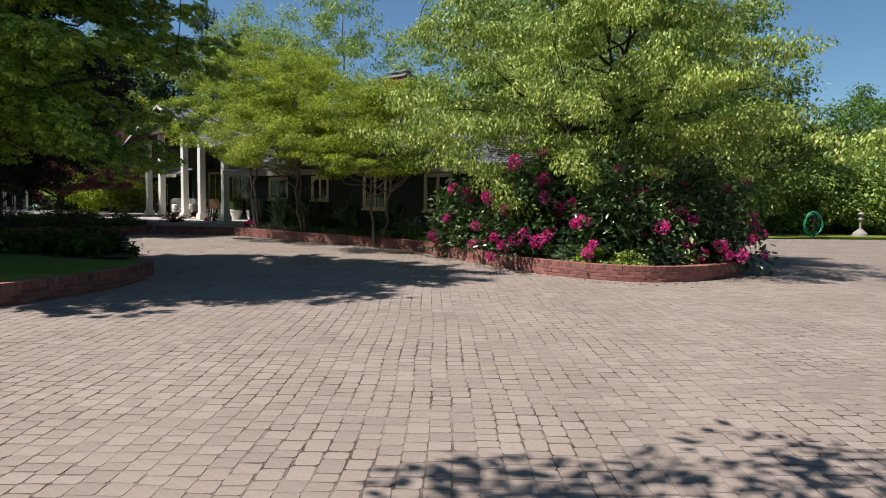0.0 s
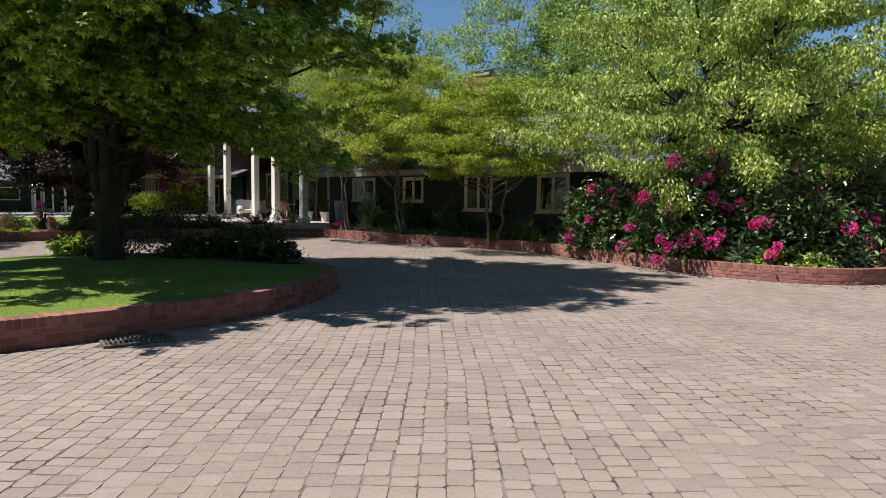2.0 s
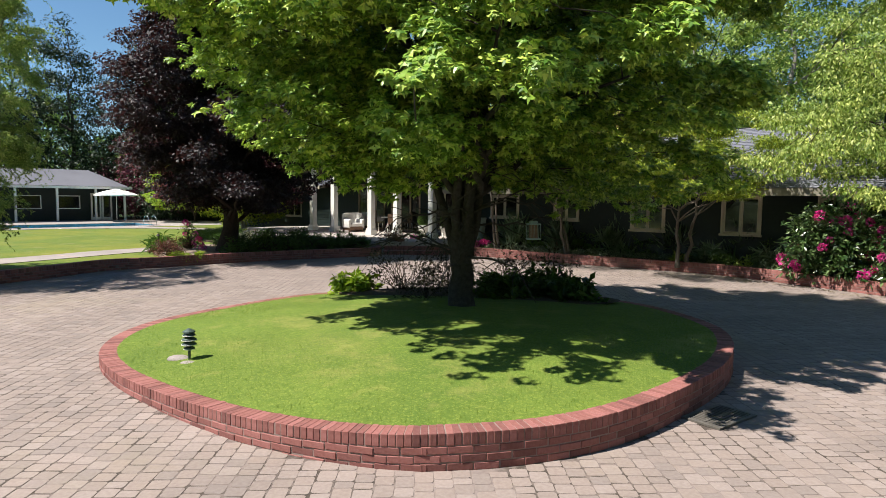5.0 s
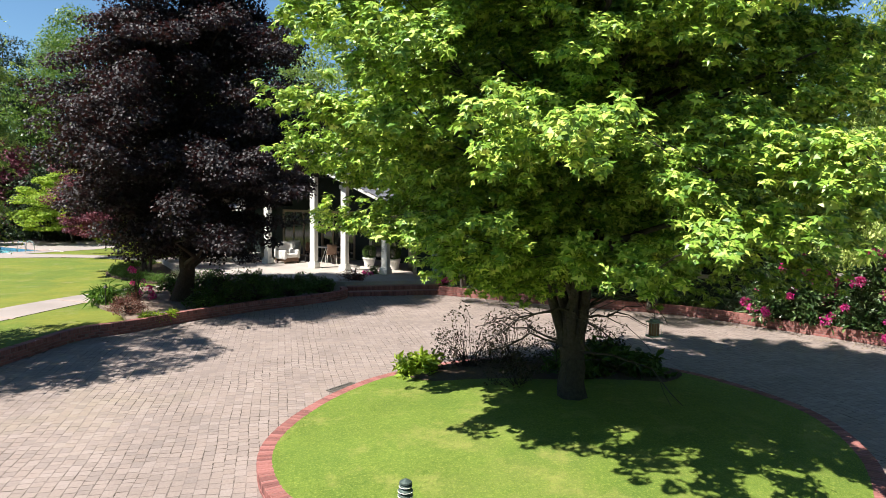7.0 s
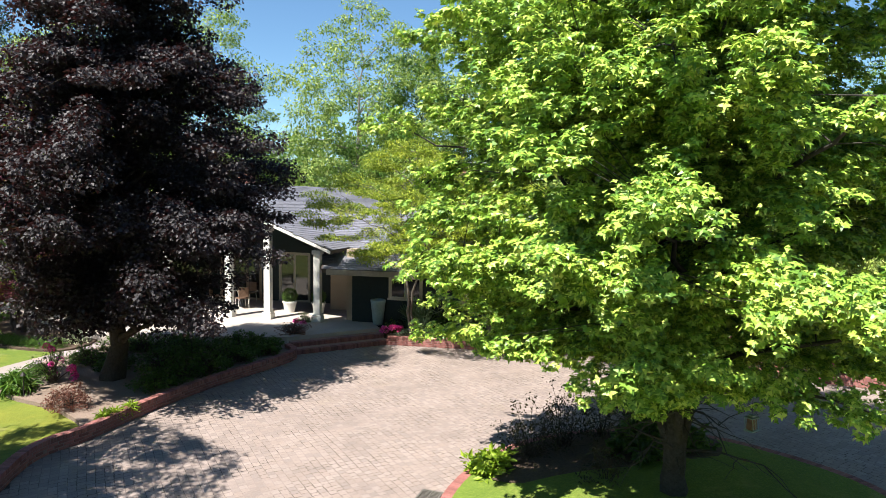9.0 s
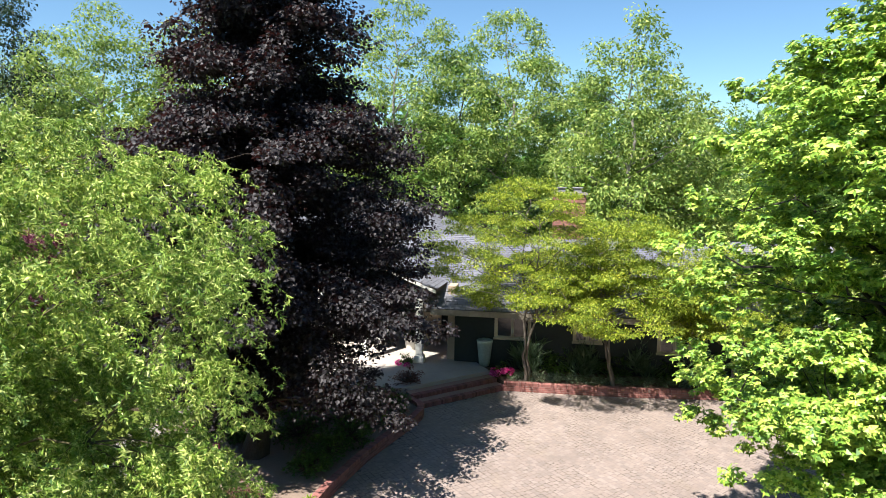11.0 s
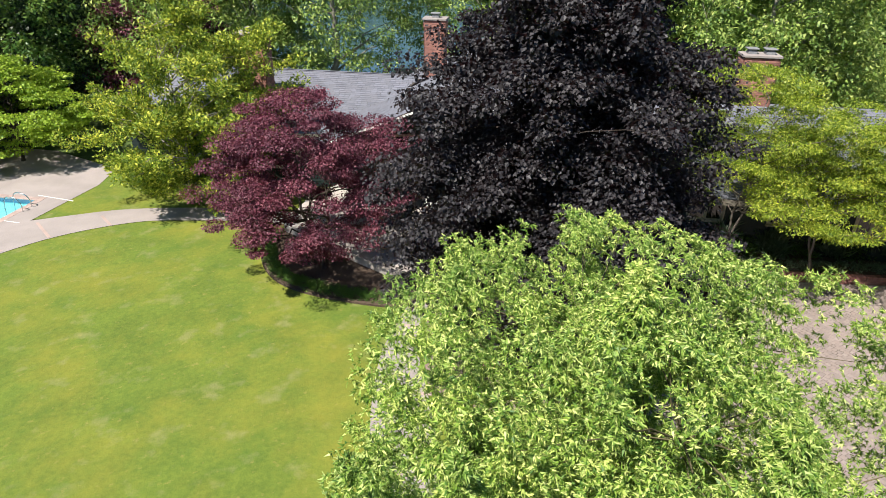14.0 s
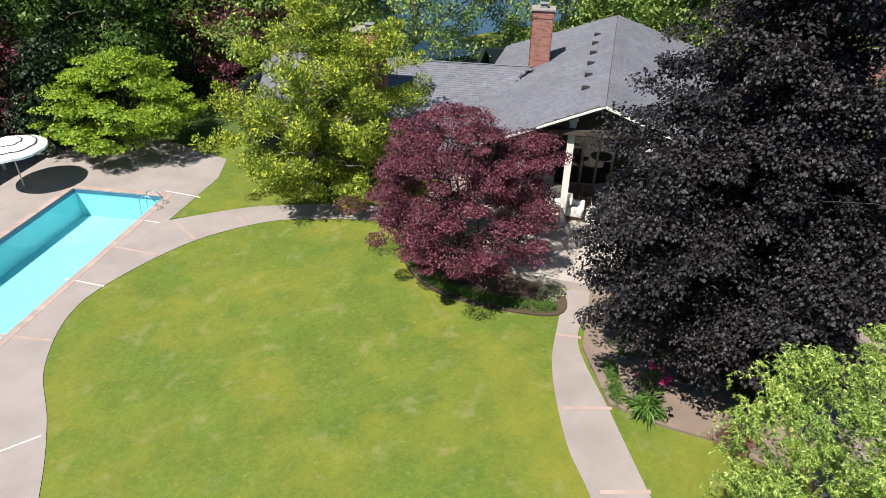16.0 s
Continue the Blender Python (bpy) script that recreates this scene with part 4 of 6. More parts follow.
chimney(-15.8, 5.0, 3.4, 6.6, 1.3, 0.8, M_CHIMNEY, "brown brick chimney behind a tree")
# roof vents
for i in range(6):
    v = 2.2 + i * 1.75
    part("roof_vent", boxes(((GX - 0.98 + 0.094 * v, v, GZ - 0.46), (GX - 0.66 + 0.094 * v, v + 0.2, GZ - 0.24)), bevel=0.02), M_IRON, house)

# ---- terrace and steps ----
M_STEP = surface("brick_tread", (0.27, 0.15, 0.125), (0.38, 0.24, 0.20), 22, 1.2, 0.85, 0.4, 0.004)
_t = [(-11.25, 24.95), (-7.75, 24.95), (-7.55, 26.2)] + [tuple(from_house(u, v).xy) for u, v in ((0.9, 0.5), (0.9, 4.0), (-11.6, 4.0), (-12.6, 2.0), (-12.6, -1.0))] + [(-17.6, 29.6), (-16.2, 28.0), (-13.6, 26.4)]
sheet("terrace", np.array(_t), 0.40, M_PORCH, 0.45, "pale paved porch terrace", category="terrace")
for i, (y0, z) in enumerate(((23.95, 0.14), (24.45, 0.27))):
    root = thing("step", (0, 0, 0), "brick-edged front step with sun on its tread", "step", "front steps", "structure")
    part("tread", boxes(((-11.2, y0 + 0.2, -0.02), (-7.8, y0 + 0.52, z)), bevel=0.004), M_STEP, root)
    for k in range(50):
        x = -11.2 + k * 0.068
        part("brick", boxes(((x + 0.003, y0, z - 0.14), (x + 0.063, y0 + 0.2, z + 0.004))), M_BRICK_PIECE, root)

# ---- brick walls of the beds ----
brick_wall("island_wall", ISL_CLOSED, 3, "low curved red brick wall round the lawn island", lambda x, y: y < 7.2 and x > -11.5, sink=island_sink)
brick_wall("bed_wall", BED_FRONT, 3, "low red brick wall of the planting bed before the house", lambda x, y: 12.5 > y)
brick_wall("bed_wall", BED_WEST, 3, "low red brick wall edging the mulched bed", lambda x, y: 18.0 < y < 21.5)

_hw = [tuple(from_house(u, 0.35).xy) for u in (15.4, 12, 8, 4, 1.6)]
sheet("bed_soil", np.concatenate([offset(BED_FRONT, 0.19), np.array([(5.0, 17.5)] + _hw + [(-7.7, 24.5)])]), 0.24, M_SOIL, 0.25, "dark mulched soil of the front bed", category="soil")
BED_MULCH = np.concatenate([offset(BED_WEST, 0.19)[32:], np.array([(-13.6, 26.4), (-16.2, 27.9), (-17.2, 27.0), (-18.45, 25.9), (-19.5, 23.7), (-18.86, 22.35), (-18.05, 21.2), (-17.6, 20.0)])])
sheet("bed_soil", BED_MULCH, 0.15, M_DRY_SOIL, 0.25, "dry brown mulch under the purple tree", category="soil")
RED_BED = spline([(-17.95, 27.55), (-19.8, 29.2), (-20.9, 31.1), (-20.85, 33.1), (-19.9, 35.0), (-18.4, 34.6), (-17.4, 31.5), (-16.9, 28.8)], 6, True)
sheet("bed_soil", RED_BED, 0.12, M_SOIL, 0.2, "dark soil bed under the red maple", category="soil")

# ---- pool ----
pool = thing("swimming_pool", (0, 0, 0), "turquoise swimming pool with a pale plaster basin", "pool", kind="structure")
_pw = pose(*HOUSE_AT, 0, 0, HOUSE_TURN)
_b = boxes(((-29.1, -11.7, -1.5), (-24.2, 0.27, -1.35)), ((-29.1, -11.7, -1.35), (-28.9, 0.27, 0.03)), ((-24.4, -11.7, -1.35), (-24.2, 0.27, 0.03)), ((-28.9, 0.07, -1.35), (-24.4, 0.27, 0.03)), ((-28.9, -11.7, -1.35), (-24.4, -11.5, 0.03)))
bmesh.ops.transform(_b, matrix=_pw, verts=_b.verts)
part("basin", _b, M_POOL, pool)
_w = np.array([tuple(from_house(u, v, -0.06)) for u, v in ((-28.9, -11.5), (-24.4, -11.5), (-24.4, 0.07), (-28.9, 0.07))])
water = part("water", mesh_of("water", _w, np.array([(0, 1, 2, 3)]), M_WATER), None, pool, "clear turquoise water")
water.visible_shadow = False
_b = boxes(((-28.9, 0.04, -0.14), (-24.4, 0.066, 0.03)), ((-28.896, -11.5, -0.14), (-28.87, 0.04, 0.03)), ((-24.43, -11.5, -0.14), (-24.404, 0.04, 0.03)))
bmesh.ops.transform(_b, matrix=_pw, verts=_b.verts)
part("tile_band", _b, M_TILE, pool)


# ---- trees ----
tree("maple_tree", (-8.94, 10.62, 0.3), 13.2, [(0.178, 2.4), (0.22, 4.1), (0.31, 4.75), (0.48, 4.6), (0.68, 3.9), (0.87, 2.7), (1.0, 0.8)], 11, 370, 121, 0.40, 0.1, LOBED, L_MAPLE, M_MAPLE_BARK, trunk_r=0.2, limbs=110, clear=0.16, label="broad sunlit maple with bright green leaves on the island lawn", inner=0.35, lump=0.13, squash=(1, 0.95), twigs=500, strands=rosettes, boughs=(8, 2.3, 0.18), fork=(1.4, 6, 20), hang=(0.9, 0.45, 1.3, 0.0))


def curling(rng, centres, radii, count):
    """Leaves on corkscrew shoots that spread from each clump, arch over and hang."""
    k, shoots = len(centres), 7
    which = rng.integers(0, shoots, (k, count))
    s = rng.uniform(0.05, 1, (k, count, 1))
    pick = lambda a: np.take_along_axis(a, which, 1)[..., None]
    a, phase, climb, reach = pick(rng.uniform(0, 6.28, (k, shoots))), pick(rng.uniform(0, 6.28, (k, shoots))), pick(rng.uniform(-0.1, 1.0, (k, shoots))), pick(rng.uniform(0.6, 1.3, (k, shoots)))
    r = radii[:, None, None] * reach
    out = np.concatenate([np.cos(a), np.sin(a), np.zeros_like(a)], 2)
    curl = np.concatenate([np.cos(13 * s + phase), np.sin(13 * s + phase), np.sin(11 * s + phase) * 0.7], 2)
    pos = centres[:, None] + out * r * s**0.8 + curl * 0.06
    pos[..., 2:3] += r * (climb * 1.5 * s - 1.35 * s * s)
    way = curl * 0.8 + out * 0.3 + rng.normal(size=pos.shape) * 0.75 + [0, 0, -0.45]
    normal = out * 0.6 + rng.normal(size=pos.shape) * 0.8 + [0, 0, 0.6]
    return pos.reshape(-1, 3), way.reshape(-1, 3), normal.reshape(-1, 3)


tree("willow_tree", (-22.0, 15.7, 0.05), 7.7, [(0.15, 2.0), (0.35, 2.6), (0.6, 2.95), (0.85, 3.0), (0.95, 2.75), (1.01, 2.1), (1.05, 0.8)], 21, 880, 980, 0.40, 0.056, WILLOW, L_WILLOW, M_TWIG, trunk_r=0.1, limbs=14, label="corkscrew willow with curling pale green drooping foliage", strands=curling, inner=0.04, lump=0.10, twigs=160, slope=(-0.05, 0.033), spires=9)
tree("purple_beech", (-16.7, 23.15, 0.2), 14.8, [(0.12, 1.9), (0.165, 3.3), (0.27, 4.1), (0.42, 3.75), (0.6, 2.9), (0.8, 2.0), (1.0, 0.6)], 31, 370, 150, 0.50, 0.094, KITE, L_PURPLE, trunk_r=0.26, limbs=60, clear=0.07, lift=1.0, label="tall dark purple-leaved beech in a mulched bed", inner=0.4, lump=0.24, flat=0.45, twigs=260, boughs=(6, 1.7, -0.05), jit=0.4, lean=(0.55, -0.3), hang=(0.9, -0.42, 0.8, 1.3))
tree("red_maple", (-19.45, 31.4, 0.1), 6.3, [(0.24, 2.4), (0.36, 3.1), (0.62, 3.05), (0.86, 2.1), (1.0, 0.6)], 41, 230, 470, 0.48, 0.064, KITE, L_RED, trunk_r=0.14, stems=3, limbs=40, label="rounded dark red Japanese maple beside the lawn", lump=0.3, flat=0.42, inner=0.45)
tree("red_maple", (-18.8, 55.5, -0.1), 9.0, [(0.1, 3.0), (0.3, 4.2), (0.68, 3.7), (0.88, 1.9), (1.0, 0.5)], 43, 300, 110, 0.7, 0.15, BROAD, L_RED, trunk_r=0.16, stems=2, limbs=30, label="tall dark red maple behind the pool deck")
tree("red_maple", (-33.5, 55.0, -0.1), 7.6, [(0.1, 2.4), (0.35, 3.2), (0.68, 2.8), (0.88, 1.7), (1.0, 0.5)], 44, 240, 60, 0.7, 0.2, BROAD, L_RED, trunk_r=0.15, stems=2, limbs=26, label="dark red maple in the woods behind the pool")
tree("magnolia_tree", (-20.9, 40.3, 0.05), 8.4, [(0.1, 2.6), (0.34, 4.5), (0.65, 4.3), (0.85, 3.1), (1.0, 0.8)], 51, 165, 90, 0.36, 0.15, OVAL, L_MAGNOLIA, M_PALE_BARK, trunk_r=0.13, stems=3, limbs=60, label="loose yellow-green magnolia beside the garden path", inner=0.3, lump=0.28, boughs=(5, 1.3, 0.5), flat=0.8, droop=-0.5, lift=0.4, jit=0.7)
tree("lime_maple", (-27.6, 49.9, 0.05), 5.0, [(0.22, 2.6), (0.5, 3.5), (0.75, 2.7), (1.0, 0.6)], 61, 190, 190, 0.62, 0.12, KITE, L_LIME, trunk_r=0.12, stems=2, limbs=30, label="low spreading lime-green maple by the pool deck", flat=0.22, inner=0.5)
for i, (x, y, h, r) in enumerate(((-6.85, 24.0, 7.0, 3.35), (-4.71, 21.7, 5.9, 3.0), (-2.0, 19.4, 4.9, 2.7))):
    tree("locust_tree", (x, y, 0.24), h, [(0.40, 0.7 * r), (0.52, r), (0.72, 0.88 * r), (0.9, 0.55 * r), (1.0, 0.25 * r)], 70 + i, 170, 400, 0.55, 0.085, OVAL, L_LOCUST, M_YOUNG_BARK, trunk_r=0.085, stems=2, limbs=34, label="small locust tree with feathery yellow-green foliage in the front bed", group="locust trees before the house", flat=0.26, clear=0.28, inner=0.35, lump=0.34, lift=1.3)
tree("stewartia_tree", (3.6, 15.6, 0.24), 9.6, [(0.2, 3.4), (0.32, 5.0), (0.48, 4.8), (0.68, 3.3), (0.85, 2.1), (1.0, 0.8)], 81, 185, 105, 0.40, 0.105, OVAL, L_BIRCH, M_BARK, trunk_r=0.17, stems=3, limbs=44, label="airy multi-stemmed tree with pale green leaves above the rhododendrons", inner=0.35, lump=0.3, lean=(0.2, 0.0), droop=1.1, flat=0.45, jit=0.4, clear=0.3, boughs=(6, 1.8, 0.2), lift=0.6)

# rhododendrons
for i, (x, y, a, b, h, n) in enumerate(((0.9, 16.6, 1.1, 1.2, 2.0, 13), (2.2, 14.7, 1.3, 1.3, 2.3, 16), (3.9, 13.7, 1.5, 1.25, 2.35, 12), (5.6, 14.3, 1.35, 1.3, 2.55, 14))):
    bush("rhododendron", (x, y, 0.24), (a, b, h), 90 + i, 6000, 0.16, OVAL, L_RHODO, "rhododendron with dark leaves and magenta flower heads", "shrub", "rhododendrons in the front bed", flowers=int(n * 2.6), truss=0.088)

# planting of the front bed
rng = np.random.default_rng(3)
_x, _y, _a = along(offset(BED_FRONT, 0.75), 0.62, 0.5)
for i, (x, y) in enumerate(zip(_x, _y)):
    if y < 12.4 or x > 6:
        continue
    k = i % 3
    near = y < 16.6
    if y > 20.2:
        bush("groundcover", (x, y, 0.24), (0.42, 0.36, 0.24), 120 + i, 900, 0.055, OVAL, L_SAGE, "pale sage-green groundcover along the brick edge", "plant", "plants of the front bed", stalks=False)
        continue
    bush("groundcover" if k else "strap_leaf_plant", (x + rng.uniform(-0.1, 0.1), y + rng.uniform(-0.1, 0.1), 0.24), (0.36, 0.36, (0.26, 0.34, 0.55)[2 - k if not near else 1]), 120 + i, 620, 0.09 if k else 0.34, OVAL if k else NARROW, (L_LIME if near and k == 1 else L_BIRCH if k == 2 else L_SHRUB) if k else L_STRAP, "low leafy plants inside the brick edge of the front bed", "plant", "plants of the front bed", stalks=False)
_x, _y, _a = along(offset(BED_FRONT, 1.75)[:46], 1.0, 0.8)
for i, (x, y) in enumerate(zip(_x, _y)):
    if i % 2:
        bush("shrub", (x, y, 0.24), (0.6, 0.6, rng.uniform(0.6, 0.95)), 160 + i, 1500, 0.1, OVAL, L_SHRUB, "dark leafy shrub against the green house wall", "shrub", "shrubs of the front bed")
    else:
        bush("iris_clump", (x, y, 0.24), (0.5, 0.5, rng.uniform(0.75, 1.05)), 160 + i, 700, 0.5, NARROW, L_STRAP, "tall grey-green sword-leaved clump before the house wall", "plant", "iris clumps of the front bed", droop=-1.2, stalks=False)

# planting of the island
for i, (x, y, a, b, h, n) in enumerate(((-9.95, 13.15, 0.85, 0.5, 1.3, 1000), (-9.0, 13.3, 0.8, 0.5, 1.45, 1050), (-7.9, 13.35, 0.7, 0.5, 1.2, 950), (-7.0, 13.2, 0.55, 0.45, 1.15, 800), (-9.5, 11.6, 0.45, 0.4, 0.75, 700))):
    bush("azalea", (x, y, 0.2), (a, b, h), 181 + i, n, 0.065, OVAL, L_AZALEA, "open twiggy shrub with brownish leaves round the maple trunk", "shrub", "twiggy shrubs of the island", twig=0.007)
bush("hosta", (-10.95, 13.15, 0.2), (0.4, 0.38, 0.42), 193, 640, 0.17, OVAL, L_LIME, "lime-green clump of leaves at the edge of the grass", "plant", stalks=False)
for i, (x, y, s, h) in enumerate(((-7.6, 12.5, 0.55, 0.5), (-6.9, 12.0, 0.5, 0.42), (-8.3, 12.1, 0.55, 0.5), (-7.0, 12.9, 0.45, 0.5))):
    bush("hellebore", (x, y, 0.26), (s, s, h), 185 + i, 900, 0.16, OVAL, L_SHRUB, "dark low leafy clump in the shade of the maple", "plant", "plants round the maple", stalks=False)
ISL_MULCH = spline([(-11.2, 12.7), (-10.2, 11.9), (-9.0, 11.0), (-7.9, 11.2), (-6.6, 11.4), (-6.0, 12.1), (-6.9, 13.1), (-8.6, 13.75), (-10.3, 13.5)], 6, True)
mound("island_mulch", ISL_MULCH, (-8.6, 12.4), 0.375, 0.43, M_SOIL, "dark mulch round the maple trunk", "soil", sink=island_sink)

# planting of the west bed
bush("azalea", (-18.1, 23.4, 0.22), (0.45, 0.45, 0.9), 211, 700, 0.07, OVAL, L_SHRUB, "small azalea with magenta flowers in dry mulch", "shrub", flowers=12, truss=0.06)
bush("barberry", (-17.75, 20.85, 0.22), (0.5, 0.5, 0.5), 212, 2400, 0.05, OVAL, L_BARBERRY, "reddish-brown barberry bush in dry mulch", "shrub", twig=0.006)
bush("daylily", (-18.85, 22.9, 0.22), (0.42, 0.42, 0.45), 213, 420, 0.36, NARROW, L_HEDGE, "arching clump of green strap leaves", "plant", stalks=False)
for i, (x, y) in enumerate(((-17.1, 19.45), (-16.8, 19.65), (-16.5, 19.9))):
    bush("grass_tuft", (x, y, 0.22), (0.11, 0.11, 0.2), 214 + i, 160, 0.2, NARROW, L_LIME, "small yellow-green tuft of grass in mulch", "plant", "grass tufts by the wall", stalks=False)
for i, (x, y, s, h) in enumerate(((-14.3, 22.6, 0.6, 0.55), (-13.2, 23.3, 0.6, 0.5), (-12.2, 23.9, 0.5, 0.45), (-14.4, 24.9, 0.8, 0.6), (-15.6, 25.9, 0.8, 0.6), (-17.2, 25.0, 0.7, 0.5), (-13.0, 25.0, 0.7, 0.5), (-15.8, 21.6, 0.55, 0.45), (-15.1, 22.2, 0.6, 0.5), (-13.7, 23.9, 0.75, 0.55), (-15.3, 23.6, 0.8, 0.55), (-14.7, 25.6, 0.75, 0.5), (-16.3, 26.4, 0.7, 0.5), (-12.3, 24.7, 0.55, 0.45), (-16.6, 24.2, 0.6, 0.4))):
    bush("shrub", (x, y, 0.22), (s, s, h), 220 + i, 1200, 0.09, OVAL, L_SHRUB, "low dark shrub in the shade of the beech", "shrub", "shrubs under the beech")
_x, _y, _a = along(offset(RED_BED, -0.34)[1:25], 0.28)
for i, (x, y) in enumerate(zip(_x, _y)):
    bush("hedge_plant", (x, y, 0.1), (0.26, 0.26, 0.34), 240 + i, 900, 0.045, OVAL, L_HEDGE, "clipped low box plant along the bed edge", "hedge", "low hedge of the red maple bed", stalks=False)
for i, s in enumerate(np.linspace(0, 1, 6)):
    bush("hedge_plant", (-19.25 + 0.85 * s, 23.65 + 1.15 * s, 0.1), (0.26, 0.26, 0.36), 280 + i, 800, 0.045, OVAL, L_HEDGE, "clipped low box plant between path and mulch", "hedge", "low hedge of the mulched bed", stalks=False)
bush("variegated_shrub", (-17.6, 28.55, 0.1), (0.42, 0.42, 0.55), 262, 1100, 0.06, OVAL, L_VARIEGATED, "pale variegated shrub at the corner of the path", "shrub")

# ---- fixtures and loose things ----
def path_lamp(at, label):
    root = thing("garden_lamp", at, label, "garden lamp", "garden lamps of the island")
    part("post", lathe([(0.016, -0.05), (0.016, 0.17), (0.024, 0.19)], 10), M_LEAD, root)
    for k in range(4):
        z = 0.17 + 0.052 * k
        r = (0.062, 0.082, 0.082, 0.07)[k]
        part("tier", lathe([(r * 0.55, z), (r, z + 0.012), (r * 0.96, z + 0.026), (r * 0.5, z + 0.05)], 16), M_LEAD, root, smooth=False)
        part("rim", lathe([(r * 0.9, z + 0.008), (r * 1.04, z + 0.010), (r * 1.04, z + 0.016), (r * 0.9, z + 0.018)], 16), M_WHITE, root, "pale rim")
    part("cap", lathe([(0.07, 0.375), (0.066, 0.39), (0.04, 0.405), (0.012, 0.42)], 16), M_LEAD, root)
    return root


path_lamp((-12.19, 7.9, 0.16), "dark tiered garden lamp with pale rims on the lawn")
path_lamp((-6.45, 12.75, 0.2), "dark tiered garden lamp by the island shrubs")
for x, y, s in ((-12.34, 7.98, 0.10), (-12.16, 7.78, 0.07)):
    bm = bmesh.new()
    bmesh.ops.create_icosphere(bm, subdivisions=2, radius=s)
    for v in bm.verts:
        v.co = Vector((v.co.x * 1.5, v.co.y, v.co.z * 0.5)) * (1 + 0.2 * noise.noise(v.co * 9))
    ob = solid("stone", bm, M_CONCRETE, "flat whitish stone on the lawn by the lamp", "stone", smooth=True)
    ob.location = (x, y, 0.2)


M_GRATE = surface("worn_iron", (0.10, 0.092, 0.082), (0.19, 0.172, 0.152), 30, 2, 0.6, 0.3, 0.002, metal=0.3)


def grate(at, turn):
    root = thing("drain_grate", at, "slotted iron drain grate set in the pavers", "drain", turn=turn)
    part("frame", boxes(((-0.33, -0.20, -0.01), (0.33, -0.165, 0.010)), ((-0.33, 0.165, -0.01), (0.33, 0.20, 0.010)), ((-0.33, -0.165, -0.01), (-0.295, 0.165, 0.010)), ((0.295, -0.165, -0.01), (0.33, 0.165, 0.010)), ((-0.295, -0.012, -0.01), (0.295, 0.012, 0.008))), M_GRATE, root)
    for k in range(13):
        x = -0.27 + k * 0.045
        part("bar", boxes(((x - 0.008, -0.165, -0.008), (x + 0.007, 0.165, 0.007))), M_GRATE, root)
    # thin plate under the bars; the pit's shade is painted into its colour
    part("pit_shade_plate", boxes(((-0.31, -0.18, -0.011), (0.31, 0.18, -0.0095))), M_DARK, root)


grate((-6.61, 6.69, 0.012), 35)
grate((-12.33, 13.08, 0.012), 40)


def bird_feeder(at):
    root = thing("bird_feeder", at, "pale wire bird feeder hanging from the maple", "bird feeder")
    part("roof", boxes(((-0.1, -0.08, 0.1), (0.1, 0.08, 0.12)), ((-0.055, -0.05, 0.12), (0.055, 0.05, 0.155)), bevel=0.008), M_POT, root)
    part("tray", boxes(((-0.1, -0.08, -0.12), (0.1, 0.08, -0.095)), bevel=0.006), M_POT, root)
    part("seed_box", boxes(((-0.06, -0.05, -0.095), (0.06, 0.05, 0.1))), M_TERRACE_WOOD, root)
    for x in (-0.09, -0.045, 0.0, 0.045, 0.09):
        for y in (-0.07, 0.07):
            part("wire", lathe([(0.003, -0.1), (0.003, 0.105)], 6, (x, y, 0)), M_POT, root)
    part("cord", lathe([(0.004, 0.15), (0.004, 0.95)], 6), M_IRON, root)


bird_feeder((-7.94, 9.94, 1.63))


def potted_ball(at, label):
    root = thing("potted_boxwood", at, label, "potted plant", "potted plants of the porch")
    part("pot", lathe([(0.2, 0), (0.27, 0.36), (0.3, 0.4), (0.3, 0.45), (0.25, 0.45)], 20), M_WHITE, root)
    rng = np.random.default_rng(int(abs(at[0]) * 100))
    d = unit(rng.normal(size=(1800, 3)))
    part("foliage", leaves("foliage", np.array([0, 0, 0.7]) + d * 0.3 * rng.uniform(0.75, 1, (1800, 1)), d + rng.normal(size=d.shape) * 0.5, rng.normal(size=d.shape) + d, 0.055 * rng.uniform(0.6, 1.2, 1800), OVAL, L_SHRUB), None, root, "clipped green ball")


potted_ball((-9.75, 29.6, 0.4), "clipped boxwood ball in a white pot on the porch")
potted_ball((-8.75, 28.85, 0.4), "clipped boxwood ball in a white pot by the door")
pot = thing("tall_pot", (-7.55, 25.55, 0.4), "tall grey-green glazed pot at the head of the steps", "pot")
part("body", lathe([(0.16, 0), (0.2, 0.1), (0.28, 0.85), (0.3, 0.95), (0.27, 0.97), (0.25, 0.9)], 24), M_POT, pot, smooth=True)
bush("flowering_plant", (-7.35, 24.7, 0.26), (0.36, 0.3, 0.42), 271, 500, 0.07, OVAL, L_SHRUB, "small pink-flowering plant beside the front steps", "plant", flowers=9)
bush("purple_plant", (-10.9, 25.4, 0.4), (0.5, 0.42, 0.5), 272, 800, 0.07, OVAL, L_BARBERRY, "dark purple leafy plant at the porch edge", "plant")
bush("potted_flowers", (-9.9, 27.2, 0.4), (0.3, 0.3, 0.4), 273, 500, 0.07, OVAL, L_SHRUB, "leafy pot plant at the foot of the porch column", "plant", flowers=3)


